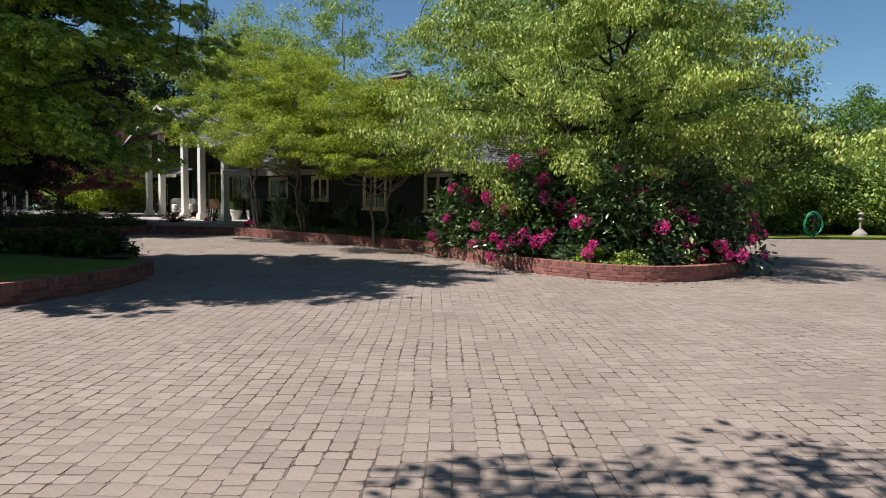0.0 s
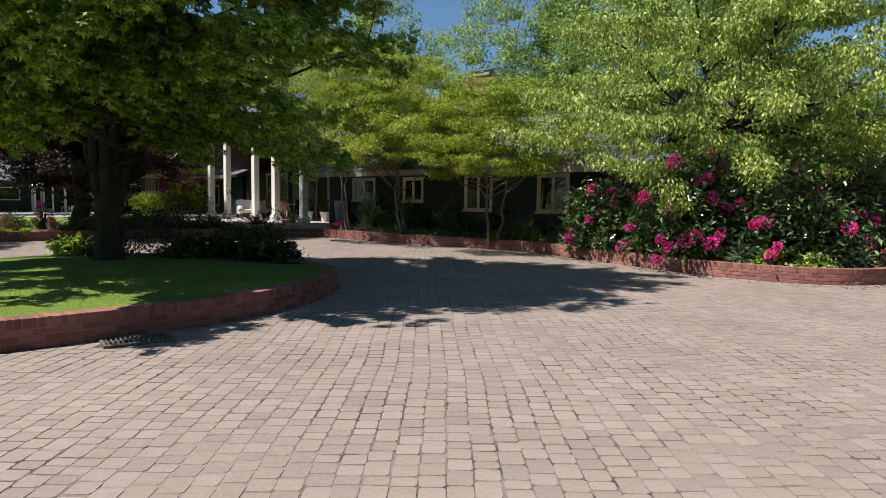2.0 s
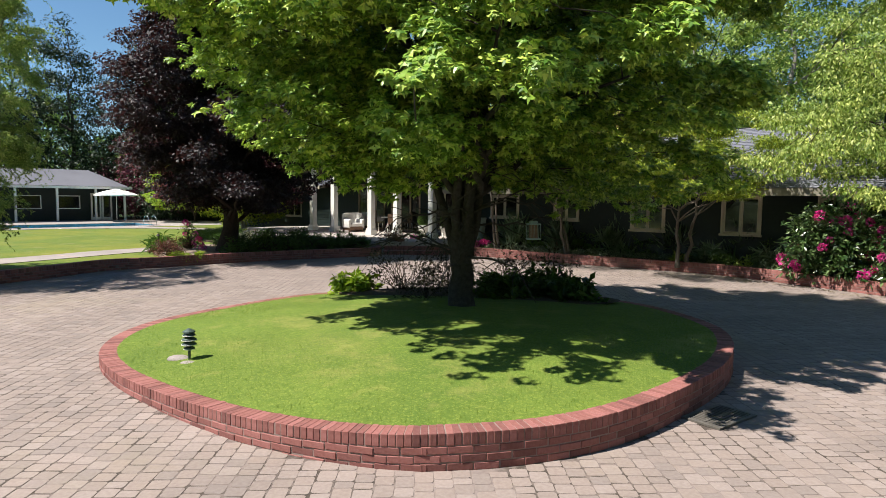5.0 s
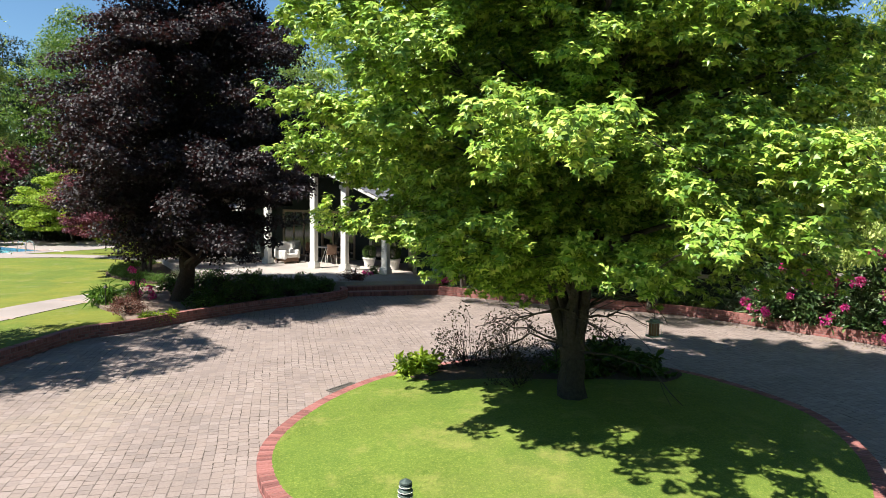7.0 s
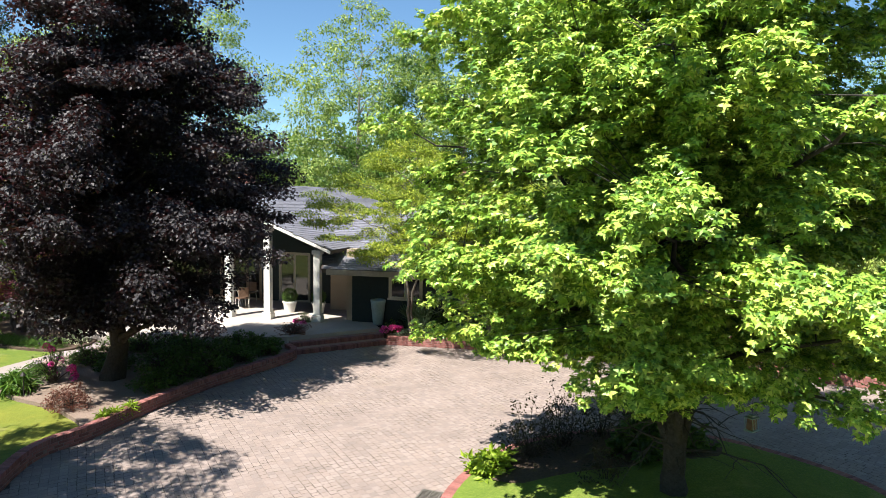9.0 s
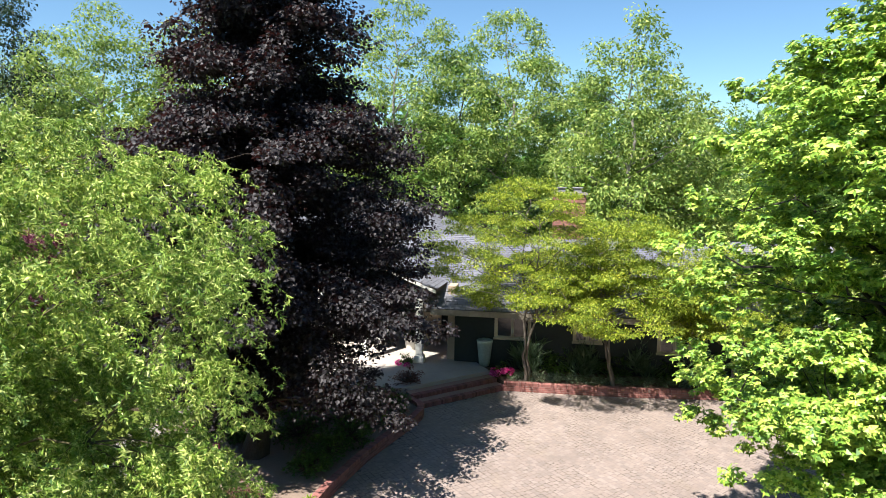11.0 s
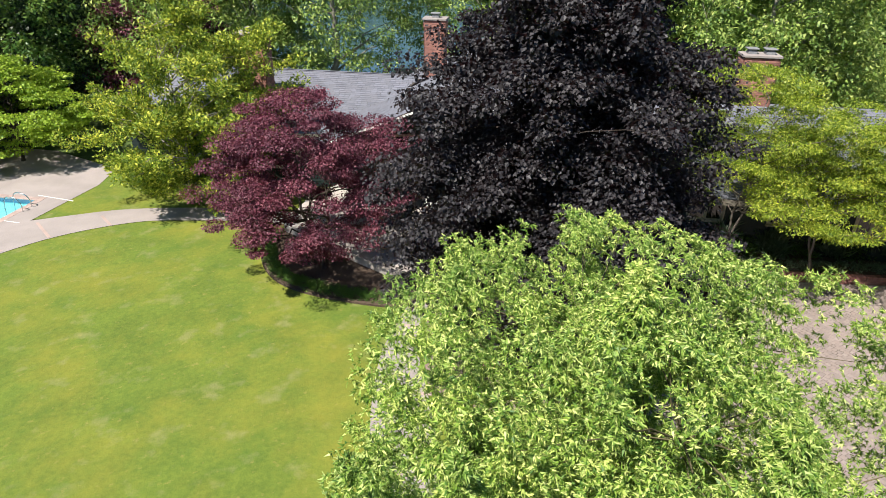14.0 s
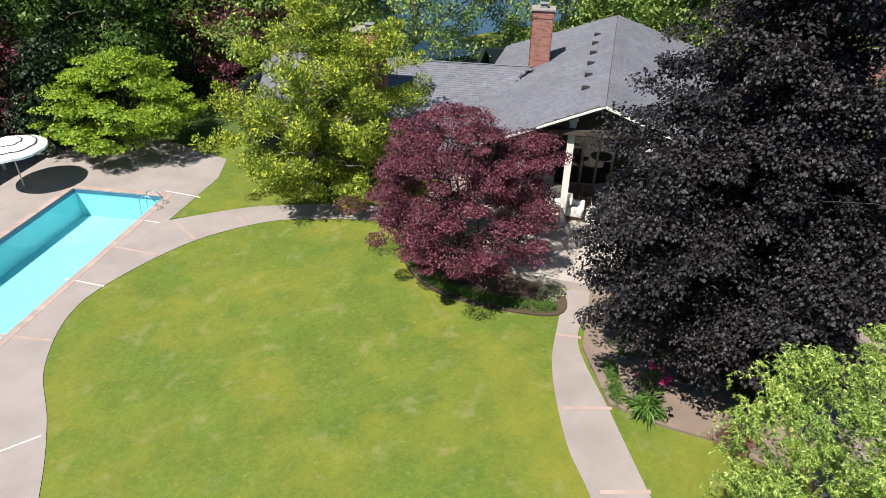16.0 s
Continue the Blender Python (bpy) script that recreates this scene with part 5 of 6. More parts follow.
def wall_lantern(u, v, z):
    root = thing("wall_lantern", tuple(from_house(u, v, z)), "small copper lantern on the stucco wall", "lantern", turn=HOUSE_TURN)
    part("bracket", boxes(((-0.02, -0.02, 0.1), (0.02, 0.12, 0.14)), bevel=0.004), M_IRON, root)
    part("lamp_body", lathe([(0.05, -0.14), (0.075, -0.12), (0.085, 0.1), (0.03, 0.18), (0.01, 0.22)], 6, (0, -0.06, 0)), M_TERRACE_WOOD, root)


wall_lantern(0.05, 2.48, 2.1)


def patio_chair(name="patio_chair"):
    root = thing(name, (0, 0, 0), "wire patio chair on the porch terrace", "chair", "patio chairs")
    part("seat", boxes(((-0.22, -0.22, 0.43), (0.22, 0.22, 0.46)), bevel=0.01), M_TERRACE_WOOD, root)
    part("backrest", boxes(((-0.22, 0.2, 0.5), (0.22, 0.23, 0.92)), bevel=0.012), M_TERRACE_WOOD, root)
    for x in (-0.2, 0.2):
        for y in (-0.2, 0.2):
            v, f = tubes([(np.array([(x, y, 0.44), (x * 1.15, y * 1.15, 0.0)]), np.array([0.014, 0.012]))], 8)
            part("leg", mesh_of("leg", v, f, M_WHITE, True), None, root)
    return root


def patio_table(at):
    root = thing("patio_table", at, "pale round patio table on the porch terrace", "table")
    part("tabletop", lathe([(0.5, 0.71), (0.53, 0.72), (0.53, 0.74), (0.5, 0.75)], 28), M_WHITE, root)
    for k in range(4):
        a = k * math.pi / 2 + 0.4
        v, f = tubes([(np.array([(0.1 * math.cos(a), 0.1 * math.sin(a), 0.72), (0.38 * math.cos(a), 0.38 * math.sin(a), 0.0)]), np.array([0.02, 0.018]))], 8)
        part("leg", mesh_of("leg", v, f, M_WHITE, True), None, root)


_chair_root = None
for u, v in ((-4.9, 2.3),):
    c = from_house(u, v, 0.4)
    patio_table(tuple(c))
    for k in range(3):
        a = 0.6 + k * 2.1
        m = Matrix.Translation((c.x + 0.85 * math.cos(a), c.y + 0.85 * math.sin(a), 0.4)) @ Matrix.Rotation(a - math.pi / 2, 4, "Z")
        if _chair_root:
            copy_thing(_chair_root, m)
        else:
            _chair_root = patio_chair()
            _chair_root.matrix_basis = m



def lounge_chair(name="lounge_chair"):
    """A cushioned outdoor armchair with a rounded back, facing -y."""
    root = thing(name, (0, 0, 0), "white cushioned outdoor armchair on the porch terrace", "armchair", "lounge chairs of the porch")
    part("frame", boxes(((-0.38, -0.36, 0.08), (0.38, 0.34, 0.26)), bevel=0.03), M_TERRACE_WOOD, root)
    part("seat_cushion", boxes(((-0.3, -0.38, 0.26), (0.3, 0.22, 0.44)), bevel=0.06), M_CANVAS, root)
    for x in (-0.37, 0.37):
        part("armrest", boxes(((x - 0.08, -0.36, 0.2), (x + 0.08, 0.3, 0.62)), bevel=0.05), M_CANVAS, root)
        for y in (-0.3, 0.28):
            part("leg", boxes(((x - 0.03, y - 0.03, 0), (x + 0.03, y + 0.03, 0.1))), M_TERRACE_WOOD, root)
    t = np.linspace(0, math.pi, 13)
    v = np.array([(0.44 * math.cos(a), 0.2 + 0.16 * math.sin(a) + d, z + 0.1 * math.sin(a) * (z > 0.5)) for d in (0.0, 0.12) for z in (0.24, 0.82) for a in t])
    f = [(i, i + 1, i + 14, i + 13) for i in range(12)] + [(i + 26, i + 39, i + 40, i + 27) for i in range(12)] + [(i + 13, i + 14, i + 40, i + 39) for i in range(12)] + [(i, i + 26, i + 27, i + 1) for i in range(12)] + [(0, 13, 39, 26), (12, 38, 51, 25)]
    part("backrest", mesh_of("backrest", v, np.array(f), M_CANVAS, False), None, root)
    return root


_seat = lounge_chair()
for i, (u, v, a) in enumerate(((-6.9, 1.5, 30), (-7.6, 2.6, -10), (-6.2, 0.9, 80))):
    m = _hm @ pose(u, v, 0.4, 0, 0, a)
    if i:
        copy_thing(_seat, m)
    else:
        _seat.matrix_basis = m

# hose on a stand, lamp post beyond the driveway
hose = thing("garden_hose", (17.3, 29.6, 0.05), "coiled green garden hose hung on a stand", "garden hose")
rng = np.random.default_rng(9)
for k in range(7):
    t = np.linspace(0, 2 * np.pi, 26)
    rx, rz = 0.36 + rng.uniform(-0.06, 0.08), 0.5 + rng.uniform(-0.07, 0.09)
    p = np.stack([rx * np.cos(t), np.full(26, (k - 3) * 0.035) + 0.03 * np.sin(3 * t + k), 0.6 + rz * np.sin(t)], 1)
    v, f = tubes([(p, np.full(26, 0.016))], 6)
    part("loop", mesh_of("loop", v, f, M_HOSE, True), None, hose)
part("stand", boxes(((-0.03, -0.12, -0.1), (0.03, -0.08, 1.1)), ((-0.2, -0.12, 1.0), (0.2, 0.12, 1.05)), bevel=0.006), M_IRON, hose)
post = thing("pedestal_lamp", (20.6, 31.2, 0.05), "small grey stone pedestal lamp on the lawn", "garden lamp")
part("plinth", lathe([(0.36, 0), (0.32, 0.14), (0.15, 0.3), (0.08, 0.36)], 16), M_CONCRETE, post)
part("post", lathe([(0.06, 0.36), (0.05, 0.7), (0.13, 0.8), (0.13, 0.85), (0.07, 0.88), (0.07, 1.05), (0.16, 1.08), (0.04, 1.2)], 14), M_CONCRETE, post)
stake = thing("path_light", (-18.7, 22.3, 0.22), "thin black path light stuck in mulch", "garden lamp")
part("stem", lathe([(0.012, -0.05), (0.012, 0.5)], 8), M_IRON, stake)
part("shade", lathe([(0.07, 0.48), (0.02, 0.56), (0.005, 0.57)], 12), M_IRON, stake)

# ---- pool side ----
def umbrella(at):
    root = thing("pool_umbrella", at, "open white canvas umbrella beside the pool", "umbrella")
    part("pole", lathe([(0.025, 0), (0.025, 2.35), (0.03, 2.42)], 12), M_WHITE, root)
    part("base", lathe([(0.26, 0), (0.26, 0.05), (0.05, 0.12)], 18), M_CONCRETE, root)
    for k in range(8):
        bm = bmesh.new()
        a0, a1 = k * math.pi / 4, (k + 1) * math.pi / 4
        tip = bm.verts.new((0, 0, 2.42))
        rows = []
        for r, z in ((0.5, 2.33), (1.0, 2.2), (1.5, 2.02), (1.5, 1.92)):
            rows.append([bm.verts.new((r * math.cos(a), r * math.sin(a), z - 0.04 * math.sin((a - a0) / (a1 - a0) * math.pi))) for a in np.linspace(a0, a1, 4)])
        for j in range(3):
            bm.faces.new((tip, rows[0][j], rows[0][j + 1]))
        for p, q in zip(rows, rows[1:]):
            for j in range(3):
                bm.faces.new((p[j], q[j], q[j + 1], p[j + 1]))
        part("panel", bm, M_CANVAS, root)
        for r0, z0 in ((0.55, 2.327), (1.08, 2.186)):
            ring = np.linspace(a0, a1, 4)
            v = [(q * math.cos(a), q * math.sin(a), z0 - (q - r0) * 0.3 + 0.006 - 0.04 * math.sin((a - a0) / (a1 - a0) * math.pi)) for q in (r0, r0 + 0.05) for a in ring]
            part("stripe", mesh_of("stripe", np.array(v), np.array([(j, j + 1, j + 5, j + 4) for j in range(3)]), M_IRON), None, root, "dark stripe")
        v, f = tubes([(np.array([(0.03 * math.cos(a0), 0.03 * math.sin(a0), 2.38), (1.49 * math.cos(a0), 1.49 * math.sin(a0), 1.99)]), np.array([0.01, 0.008]))], 6)
        part("rib", mesh_of("rib", v, f, M_WHITE, True), None, root)


umbrella((-32.6, 47.7, 0.066))
pool_house = thing("pool_house", tuple(from_house(-33.2, -10.7, 0.05)), "low dark green pool house with white posts and doors", "house", turn=HOUSE_TURN + 90)
# local x runs along the front away from the street, y into the house
part("wall", boxes(((0.0, 1.6, 0.0), (12.0, 1.8, 2.5)), ((0.0, 1.8, 0.0), (0.2, 6.0, 2.5)), ((11.8, 1.8, 0.0), (12.0, 6.0, 2.5)), ((0.2, 5.8, 0.0), (11.8, 6.0, 2.5))), M_WALL, pool_house)
part("roof", boxes(((-0.4, 0.0, 2.45), (12.4, 6.3, 2.62))), M_DECK, pool_house)
_r = bmesh.new()
_v = [_r.verts.new(p) for p in ((-0.4, 0.6, 2.62), (12.4, 0.6, 2.62), (12.4, 6.3, 2.62), (-0.4, 6.3, 2.62), (1.5, 3.4, 3.9), (10.5, 3.4, 3.9))]
for q in ((0, 1, 5, 4), (1, 2, 5), (2, 3, 4, 5), (3, 0, 4)):
    _r.faces.new([_v[i] for i in q])
part("roof", _r, M_SHINGLE, pool_house)
part("fascia", boxes(((-0.42, -0.03, 2.42), (12.42, 0.0, 2.6))), M_WHITE, pool_house)
for x in (0.1, 2.0, 4.6, 7.2, 9.8, 11.9):
    part("post", boxes(((x - 0.07, 0.1, 0.0), (x + 0.07, 0.24, 2.45)), bevel=0.01), M_WHITE, pool_house)
for x in (9.95, 10.75):
    d = part("door", boxes(((x, 1.55, 0.0), (x + 0.12, 1.6, 2.1)), ((x + 0.63, 1.55, 0.0), (x + 0.75, 1.6, 2.1)), ((x + 0.12, 1.55, 2.0), (x + 0.63, 1.6, 2.1)), ((x + 0.12, 1.55, 0.0), (x + 0.63, 1.6, 0.25))), M_WHITE, pool_house, "white glazed door")
    part("pane", boxes(((x + 0.12, 1.57, 0.25), (x + 0.63, 1.58, 2.0))), M_GLASS, d)
for x in (2.4, 5.0, 7.6):
    w = part("window", boxes(((x, 1.55, 0.9), (x + 1.6, 1.6, 0.96)), ((x, 1.55, 1.84), (x + 1.6, 1.6, 1.9)), ((x, 1.55, 0.96), (x + 0.06, 1.6, 1.84)), ((x + 1.54, 1.55, 0.96), (x + 1.6, 1.6, 1.84))), M_WHITE, pool_house)
    part("pane", boxes(((x + 0.06, 1.57, 0.96), (x + 1.54, 1.58, 1.84))), M_GLASS, w)
sheet("pool_terrace", np.array([tuple(from_house(u, v).xy) for u, v in ((-33.0, 2.0), (-39.5, 2.0), (-39.5, -12.0), (-33.0, -12.0))]), 0.072, M_CONCRETE, 0.15, "concrete floor of the pool house veranda", category="terrace")

# pool ladder and coping
rail = thing("pool_ladder", tuple(from_house(-24.45, -0.9, 0.066)), "bent steel grab rail at the pool corner", "pool ladder", turn=HOUSE_TURN)
M_STEEL = surface("steel", (0.55, 0.55, 0.55), (0.65, 0.65, 0.65), 20, 2, 0.25, 0.05, 0.001, metal=1.0)
for y in (-0.25, 0.25):
    p = spline([(0.45, y, -0.05), (0.42, y, 0.4), (0.1, y, 0.62), (-0.3, y, 0.45), (-0.42, y, -0.6)], 6)
    v, f = tubes([(p, np.full(len(p), 0.02))], 8)
    part("rail", mesh_of("rail", v, f, M_STEEL, True), None, rail)
coping = thing("pool_coping", (0, 0, 0), "pinkish brick coping round the pool", "coping", kind="structure")
_cm = bpy.data.meshes.new("coping_brick")
_b = box(bmesh.new(), (-0.148, -0.15, -0.02), (0.148, 0.15, 0.02), 0.008)
_b.to_mesh(_cm)
_b.free()
M_COPING = surface("coping_brick", (0.34, 0.25, 0.22), (0.42, 0.33, 0.30), 30, 1.5, 0.8, 0.3, 0.003, per="object", spread=0.15)
_cm.materials.append(M_COPING)
for k in range(39):
    for u in (-24.25, -29.05):
        ob = new("coping_stone", _cm)
        ob.parent = coping
        ob.matrix_basis = _hm @ pose(u, -0.15 - k * 0.3 + 0.07, 0.055, 0, 0, 90)
for k in range(16):
    for v in (0.22,):
        ob = new("coping_stone", _cm)
        ob.parent = coping
        ob.matrix_basis = _hm @ pose(-28.9 + 0.15 + k * 0.3, v, 0.055)


def band(a, b, width, material, label):
    """A narrow joint strip across paving."""
    a, b = Vector((*a, 0)), Vector((*b, 0))
    bm = box(bmesh.new(), (-0.45 * (b - a).length, -width / 2, 0.04), (0.45 * (b - a).length, width / 2, 0.0705))
    bmesh.ops.transform(bm, matrix=Matrix.Translation((a + b) / 2) @ Matrix.Rotation(math.atan2((b - a).y, (b - a).x), 4, "Z"), verts=bm.verts)
    return solid("joint_band", bm, material, label, "joint", "structure")


for a, b in (((-20.75, 24.35), (-19.45, 23.5)), ((-18.75, 26.9), (-18.1, 26.25)), ((-21.85, 21.75), (-20.65, 21.0)), ((-30.2, 40.4), (-28.65, 38.6)), ((-34.3, 36.6), (-32.55, 35.15)), ((-27.5, 40.95), (-27.15, 38.95)), ((-25.2, 40.3), (-25.0, 38.95))):
    band(a, b, 0.11, M_COPING, "reddish brick band across the concrete")
for a, b in (((-28.8, 41.95), (-28.05, 41.15)), ((-27.3, 44.15), (-25.95, 42.5)), ((-31.95, 38.85), (-30.7, 37.45)), ((-35.6, 31.0), (-33.15, 31.05))):
    band(a, b, 0.045, M_WHITE, "pale joint across the concrete")

# ---- woods and water behind ----
lake, _nt, _p = mat("lake_water")
_p.inputs["Base Color"].default_value = (0.03, 0.06, 0.08, 1)
_p.inputs["Roughness"].default_value = 0.12
bumped(_nt, _p, noise_of(_nt, 0.8, 3), 0.15, 0.05)
sheet("river", np.array([(-6, 56), (60, 47), (160, 70), (160, 190), (-30, 190)]), -0.08, lake, 0.02, "calm blue river behind the garden trees", category="water")
WOODS = [(2.0, 50.0, 21, 6.5, 1), (7.4, 43.5, 19.5, 6, 1), (9, 33.5, 17, 4.8, 1), (-8.5, 53.5, 20.5, 6.5, 1), (-17, 55, 18, 6, 1), (6, 47, 17, 6, 0), (14, 42, 15, 6, 0),
         (14, 34, 13.5, 4.6, 1), (18.5, 35.5, 6.6, 3.8, 1), (23, 35, 4.4, 3.4, 1), (28, 35, 9.0, 4.4, 0), (33, 36, 11.0, 5, 0), (21, 45, 9, 5.5, 0), (30, 46, 10.0, 5, 0), (36, 43, 14.0, 6, 0),
         (38, 30, 17, 6, 0), (46, 27, 15, 6, 0), (44, 40, 19, 7, 0), (-25.5, 60, 19, 4.6, 2), (-21.5, 58, 19, 4.6, 2), (-29, 57.5, 18, 6, 0), (-19.5, 62, 17, 5, 1), (-35, 59, 18, 5, 2), (-41, 57, 18, 5, 2), (-46, 53, 18, 5, 2), (-33, 66, 18, 6, 0),
         (-51, 49, 17, 6, 0), (-56, 42, 16, 6, 0), (-60, 33, 15, 6, 2), (-48, 60, 18, 6, 0), (-30, 53.5, 6, 3.4, 2), (-12.5, 57.5, 15, 4.5, 1)]
for i, (x, y, h, r, k) in enumerate(WOODS):
    shape = [(0.04, r * 0.8), (0.25, r), (0.6, r * 0.6), (0.85, r * 0.28), (1.0, 0.15)] if k == 2 else [(0.06, r * 0.75), (0.28, r), (0.6, r * 0.85), (0.85, r * 0.5), (1.0, 0.4)]
    n = int(40 + 55 * r)
    rich = y < 52 and -24 < x < 30
    tree("tall_conifer" if k == 2 else "woodland_tree", (x, y, -0.1), h, shape, 300 + i, n, 110 if rich else 28 if x < -45 else 110, 0.95, 0.25 if rich else 0.34 if x < -45 else 0.24, SPRAY, (L_WOOD, L_POPLAR, L_CONIFER)[k], M_PALE_BARK if k == 1 else M_BARK, trunk_r=0.25, limbs=24, label=("green broadleaved tree in the woods behind the garden", "pale green broadleaved tree behind the house", "dark conifer at the edge of the garden")[k], group="trees round the garden", clear=0.08, inner=0.4, lump=0.3, twigs=60)
# ring of trees out of view, added to hold back sky light from the shadows
for i, (x, y, h, r) in enumerate(((-48, -6, 20, 7), (-38, -18, 21, 7), (-26, -22, 22, 7), (-13, -20, 21, 7), (0, -21, 22, 7), (13, -19, 21, 7), (25, -13, 22, 7), (31, -2, 21, 7), (33, 10, 20, 6.5), (-56, 12, 19, 7))):
    tree("woodland_tree", (x, y, -0.1), h, [(0.05, r * 0.8), (0.28, r), (0.6, r * 0.85), (0.85, r * 0.5), (1.0, 0.4)], 500 + i, 170, 34, 1.7, 0.75, SPRAY, L_WOOD, trunk_r=0.35, limbs=24, label="unseen tall broadleaved tree added on the street side to block sky light", group="trees round the garden", clear=0.08, inner=0.3, lump=0.25, twigs=30)
far = np.random.default_rng(77)
for i in range(9):
    tree("far_tree", (-40 + i * 26 + far.uniform(-5, 5), 196 + far.uniform(-6, 6), -0.1), far.uniform(16, 22), [(0.05, 8), (0.3, 13), (0.7, 10), (1.0, 2)], 400 + i, 160, 30, 2.4, 1.15, SPRAY, L_WOOD, trunk_r=0.4, limbs=14, twigs=10, label="tree of the far river bank", group="trees of the far bank")

far = np.random.default_rng(78)
_n = 26000
_a = far.uniform(0, 2 * np.pi, _n)
_r = far.uniform(205, 232, _n)
_top = 27 + 5 * np.sin(_a * 17) + 4 * np.sin(_a * 41 + 1) + 3 * np.sin(_a * 97)
_pos = np.stack([_r * np.cos(_a) - 5, _r * np.sin(_a) + 20, far.uniform(0, 1, _n) ** 0.8 * _top], 1)
tagged(part("far_woods", leaves("far_woods", _pos, far.normal(size=(_n, 3)), far.normal(size=(_n, 3)) + [0, 0, 0.8], far.uniform(2.5, 4.5, _n), SPRAY, L_WOOD)), "distant belt of green woodland round the garden", "woods", kind="stuff")

tree("shade_tree", (-1.9, -1.35, 0.0), 9.0, [(0.45, 2.0), (0.55, 3.6), (0.75, 3.8), (0.92, 2.3), (1.0, 0.6)], 91, 270, 85, 0.6, 0.16, OVAL, L_BIRCH, M_PALE_BARK, trunk_r=0.16, limbs=30, clear=0.3, label="garden tree overhanging the edge of the driveway")

# ---- grass of the island ----
rng = np.random.default_rng(17)
_n = 150000
_gx, _gy = rng.uniform(-13.9, -5.2, _n), rng.uniform(5.4, 14.2, _n)
_ok = inside(_gx, _gy, offset(ISL_CLOSED, 0.2)[:-1]) & ~inside(_gx, _gy, ISL_MULCH)
_gx, _gy = _gx[_ok], _gy[_ok]
_pos = np.stack([_gx, _gy, island_height(_gx, _gy) - 0.012], 1)
_way = rng.normal(size=_pos.shape) * 0.45 + [0, 0, 1]
tagged(part("grass", leaves("grass", _pos, _way, rng.normal(size=_pos.shape), 0.024 * rng.uniform(0.5, 1.4, len(_pos)), BLADE, L_GRASS)), "short mown grass blades on the island", "grass", kind="stuff")

# ---- fallen leaves before the front bed ----
rng = np.random.default_rng(19)
_x, _y, _a = along(offset(BED_FRONT, -0.28), 0.5, 0.3)
_k = (np.array(_x) > -3.0) & (np.array(_y) < 19.0)
_foot = np.stack([np.array(_x)[_k], np.array(_y)[_k]], 1)
_pos = np.repeat(_foot, 26, 0)
_pos = np.concatenate([_pos + rng.normal(size=_pos.shape) * [0.28, 0.16], np.full((len(_pos), 1), 0.006)], 1)
_pos = _pos[~inside(_pos[:, 0], _pos[:, 1], offset(BED_FRONT, -0.06))] if len(_pos) else _pos
_way = rng.normal(size=_pos.shape) * [1, 1, 0.15]
L_DRY = leaf_mat("dry_leaf", (0.06, 0.045, 0.02), (0.16, 0.13, 0.05), (0.30, 0.26, 0.12), (0.3, 0.25, 0.1), 0.1, 0.7)
tagged(part("leaf_litter", leaves("leaf_litter", _pos, _way, rng.normal(size=_pos.shape) * 0.2 + [0, 0, 1], rng.uniform(0.03, 0.075, len(_pos)), OVAL, L_DRY)), "scattered dry leaves on the pavers", "leaf litter", kind="stuff")

# ---- pavers of the driveway ----
FRONT_AREA = np.concatenate([BED_FRONT, np.array([(7.5, 19.0), (8.5, 24.0), (2.0, 30.0), (-6.0, 27.6), (-7.8, 26.2)])])
_terr = np.array(_t)
_steps = np.array([(-11.3, 23.95), (-7.75, 23.95), (-7.75, 25.2), (-11.3, 25.2)])
_west = np.concatenate([BED_WEST, np.array([(-13, 26), (-20, 30), (-40, 20), (-30, 8)])])


def pavers():
    rng = np.random.default_rng(23)
    out = []
    w = 0.148
    for x0 in np.arange(-26.0, 26.0, w):
        n = 290
        length = rng.choice([0.108, 0.142, 0.15, 0.15, 0.192], n)
        y = -5.1 + np.cumsum(length) - rng.uniform(0, 0.15)
        out.append(np.stack([np.full(n, x0 + w / 2), y - length / 2, length], 1))
    p = np.concatenate(out)
    drift = np.sin(p[:, 1] * 0.35) * 0.05 + np.sin(p[:, 1] * 0.13 + 1) * 0.12 + np.sin(p[:, 1] * 1.9 + p[:, 0] * 0.8) * 0.012 + np.sin(p[:, 1] * 4.3 + p[:, 0] * 2.7) * 0.005
    p[:, 0] += drift
    x, y = p[:, 0], p[:, 1]
    ok = inside(x, y, DRIVE) & ~inside(x, y, ISLAND) & ~inside(x, y, FRONT_AREA) & ~inside(x, y, _terr) & ~inside(x, y, _steps) & ~inside(x, y, _west) & ~inside(x, y, RIGHT_LAWN)
    for gx, gy in ((-6.61, 6.69), (-12.33, 13.08)):
        ok &= np.hypot((x - gx) * 0.82 + (y - gy) * 0.57, ((y - gy) * 0.82 - (x - gx) * 0.57) * 1.5) > 0.33
    ok &= ~((y > 22) & (x > 4) & (x < 8.4)) & (y < 4.5 + (26 - x) * 2.2 + 40)
    return p[ok]


def paver_shape(w, l, cut, bev=0.0025):
    """A worn paver: its corners cut (or square), its upper edge chamfered."""
    def ring(d, z):
        a, b, c = w / 2 - d, l / 2 - d, cut
        if not c:
            return [(-a, -b, z), (a, -b, z), (a, b, z), (-a, b, z)]
        return [(-a + c, -b, z), (a - c, -b, z), (a, -b + c, z), (a, b - c, z), (a - c, b, z), (-a + c, b, z), (-a, b - c, z), (-a, -b + c, z)]
    v = np.array(ring(0, -0.011) + ring(bev, 0.0))
    n = len(v) // 2
    i = np.arange(n)
    return v, np.stack([i, (i + 1) % n, (i + 1) % n + n, i + n], 1), np.array([i + n])


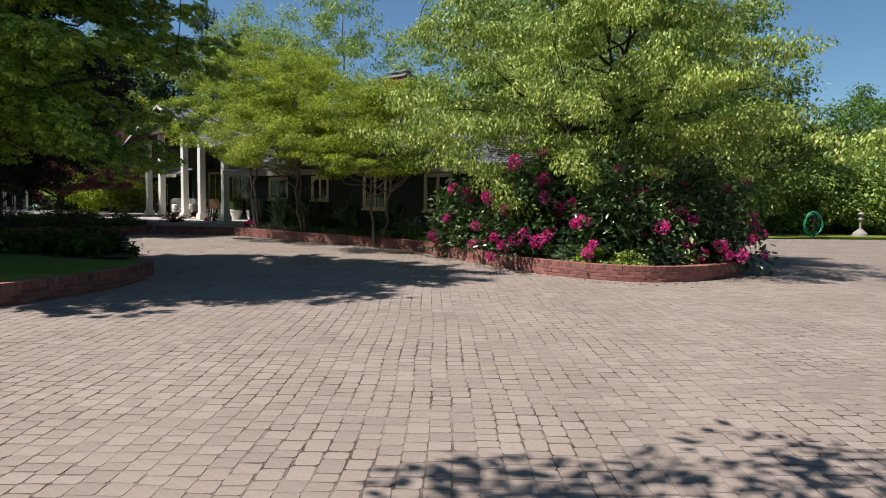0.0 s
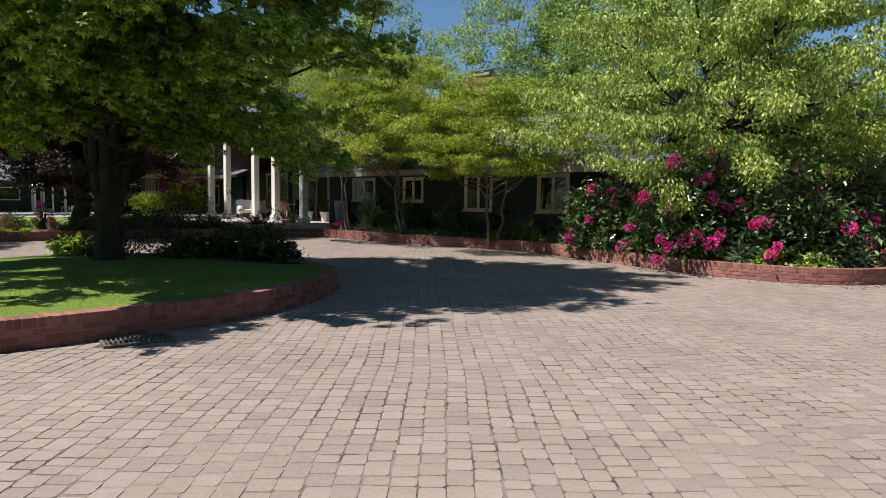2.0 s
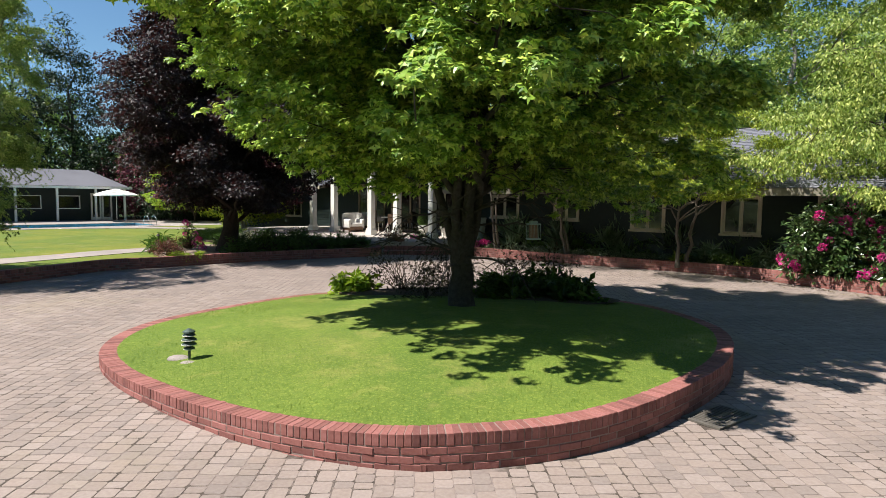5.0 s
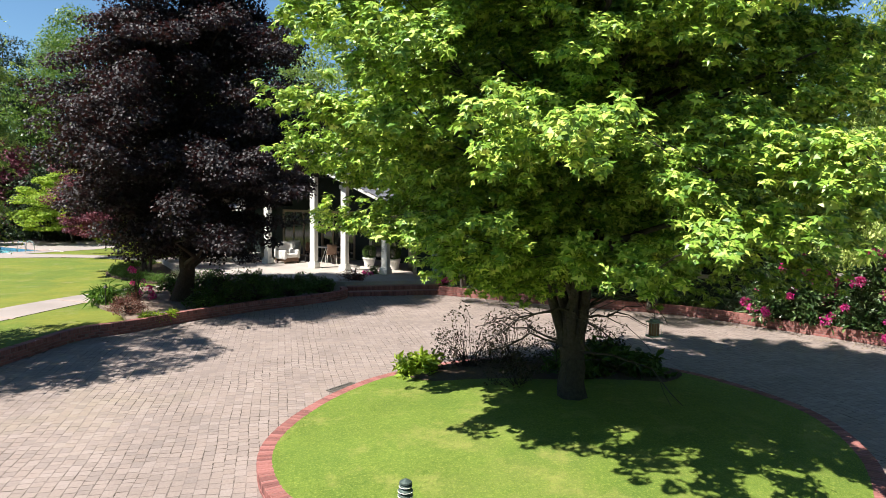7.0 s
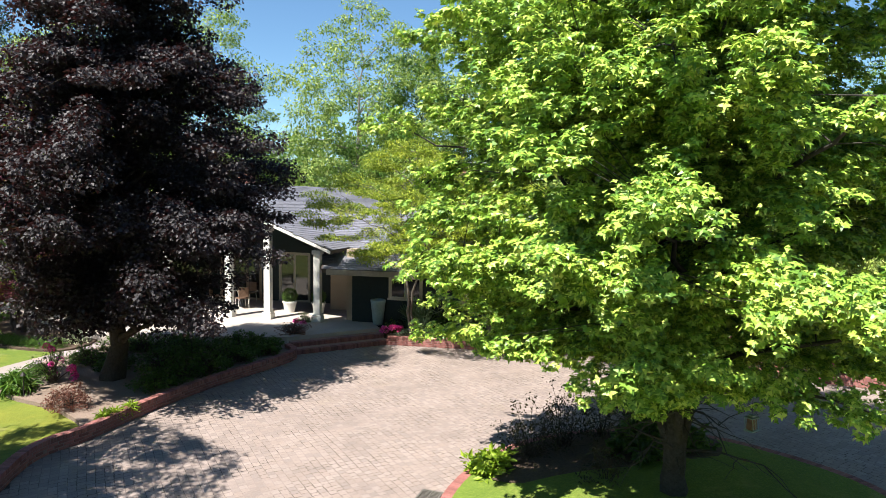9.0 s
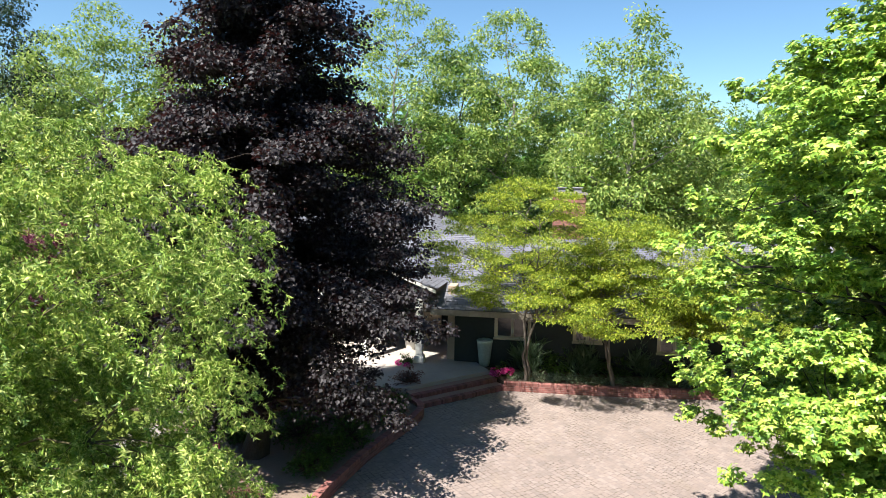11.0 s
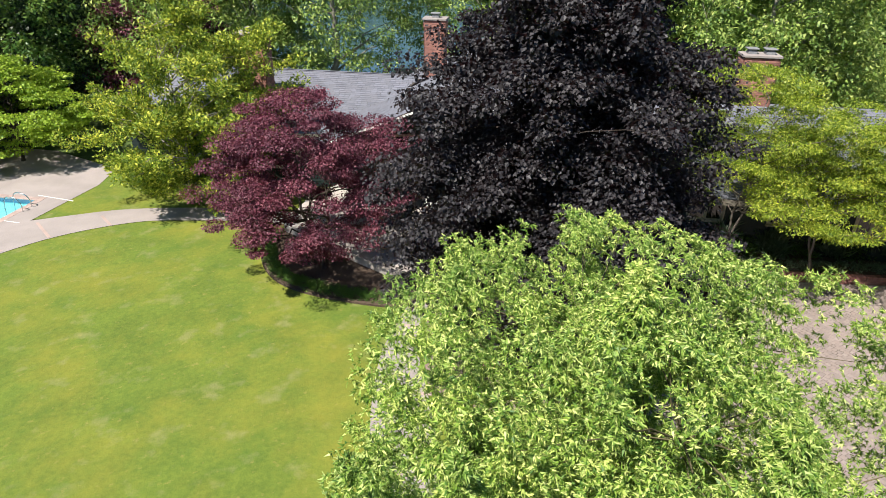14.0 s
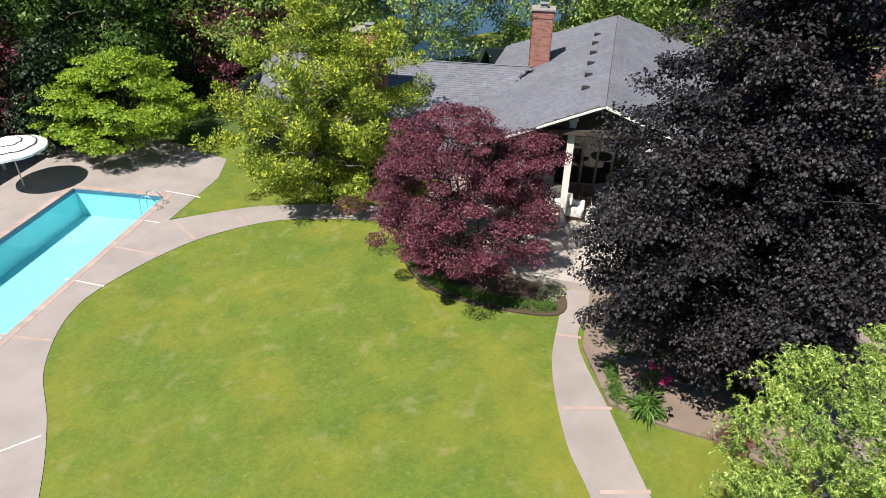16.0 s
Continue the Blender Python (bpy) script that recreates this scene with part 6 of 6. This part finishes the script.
GAP = 0.008
paving = thing("paving", (0, 0, 0), "weathered pinkish-grey concrete cobble pavers", "paving", kind="structure")
_p = pavers()
rng = np.random.default_rng(29)
_jit = rng.normal(size=(len(_p), 4)) * [0.0032, 0.0026, 0.0005, 0.022]
_pick = (_p[:, 0] > -4.2) & (_p[:, 0] < 0.3) & (_p[:, 1] > 2.7) & (_p[:, 1] < 4.15)
_pick &= np.cumsum(_pick) <= 300
_shared = {}
for (x, y, l), j in zip(_p[_pick], _jit[_pick]):
    key = round(float(l), 3)
    if key not in _shared:
        v, f, top = paver_shape(0.148 - 0.0055, l - GAP, 0.015)
        _shared[key] = mesh_of("paver", v, [f, top], M_PAVER_PIECE)
    ob = new("paver", _shared[key])
    ob.parent = paving
    ob.matrix_basis = pose(x + j[0], y + j[1], j[2], j[1] * 60, j[0] * 60, math.degrees(j[3]))


def paver_field(q, jj, cut, sides=True):
    v0, f0, top = paver_shape(0.148 - 0.0055, 0.133, cut)
    base = np.repeat(v0[None], len(q), 0)
    base[:, :, 1] *= ((q[:, 2] - GAP) / 0.133)[:, None]
    ca, sa = np.cos(jj[:, 3])[:, None], np.sin(jj[:, 3])[:, None]
    vx = base[:, :, 0] * ca - base[:, :, 1] * sa + (q[:, 0] + jj[:, 0])[:, None]
    vy = base[:, :, 0] * sa + base[:, :, 1] * ca + (q[:, 1] + jj[:, 1])[:, None]
    vz = base[:, :, 2] + jj[:, 2][:, None] + base[:, :, 0] * (jj[:, 0] * 1.2)[:, None] + base[:, :, 1] * (jj[:, 1] * 1.2)[:, None]
    step = (np.arange(len(q)) * len(v0))[:, None, None]
    faces = [(f[None] + step).reshape(-1, f.shape[1]) for f in ((f0, top) if sides else (top,))]
    tagged(part("pavers", mesh_of("pavers", np.stack([vx, vy, vz], 2).reshape(-1, 3), faces, M_PAVER), None, paving), kind="stuff")


_near = (_p[:, 1] < 8.0) & (_p[:, 0] > -16) & (_p[:, 0] < 5)
paver_field(_p[~_pick & _near], _jit[~_pick & _near], 0.015)
_mid = ~_near & (_p[:, 1] < 14.0) & (_p[:, 0] > -19) & (_p[:, 0] < 8)
paver_field(_p[_mid], _jit[_mid], 0.0)
paver_field(_p[~_near & ~_mid], _jit[~_near & ~_mid], 0.0, False)
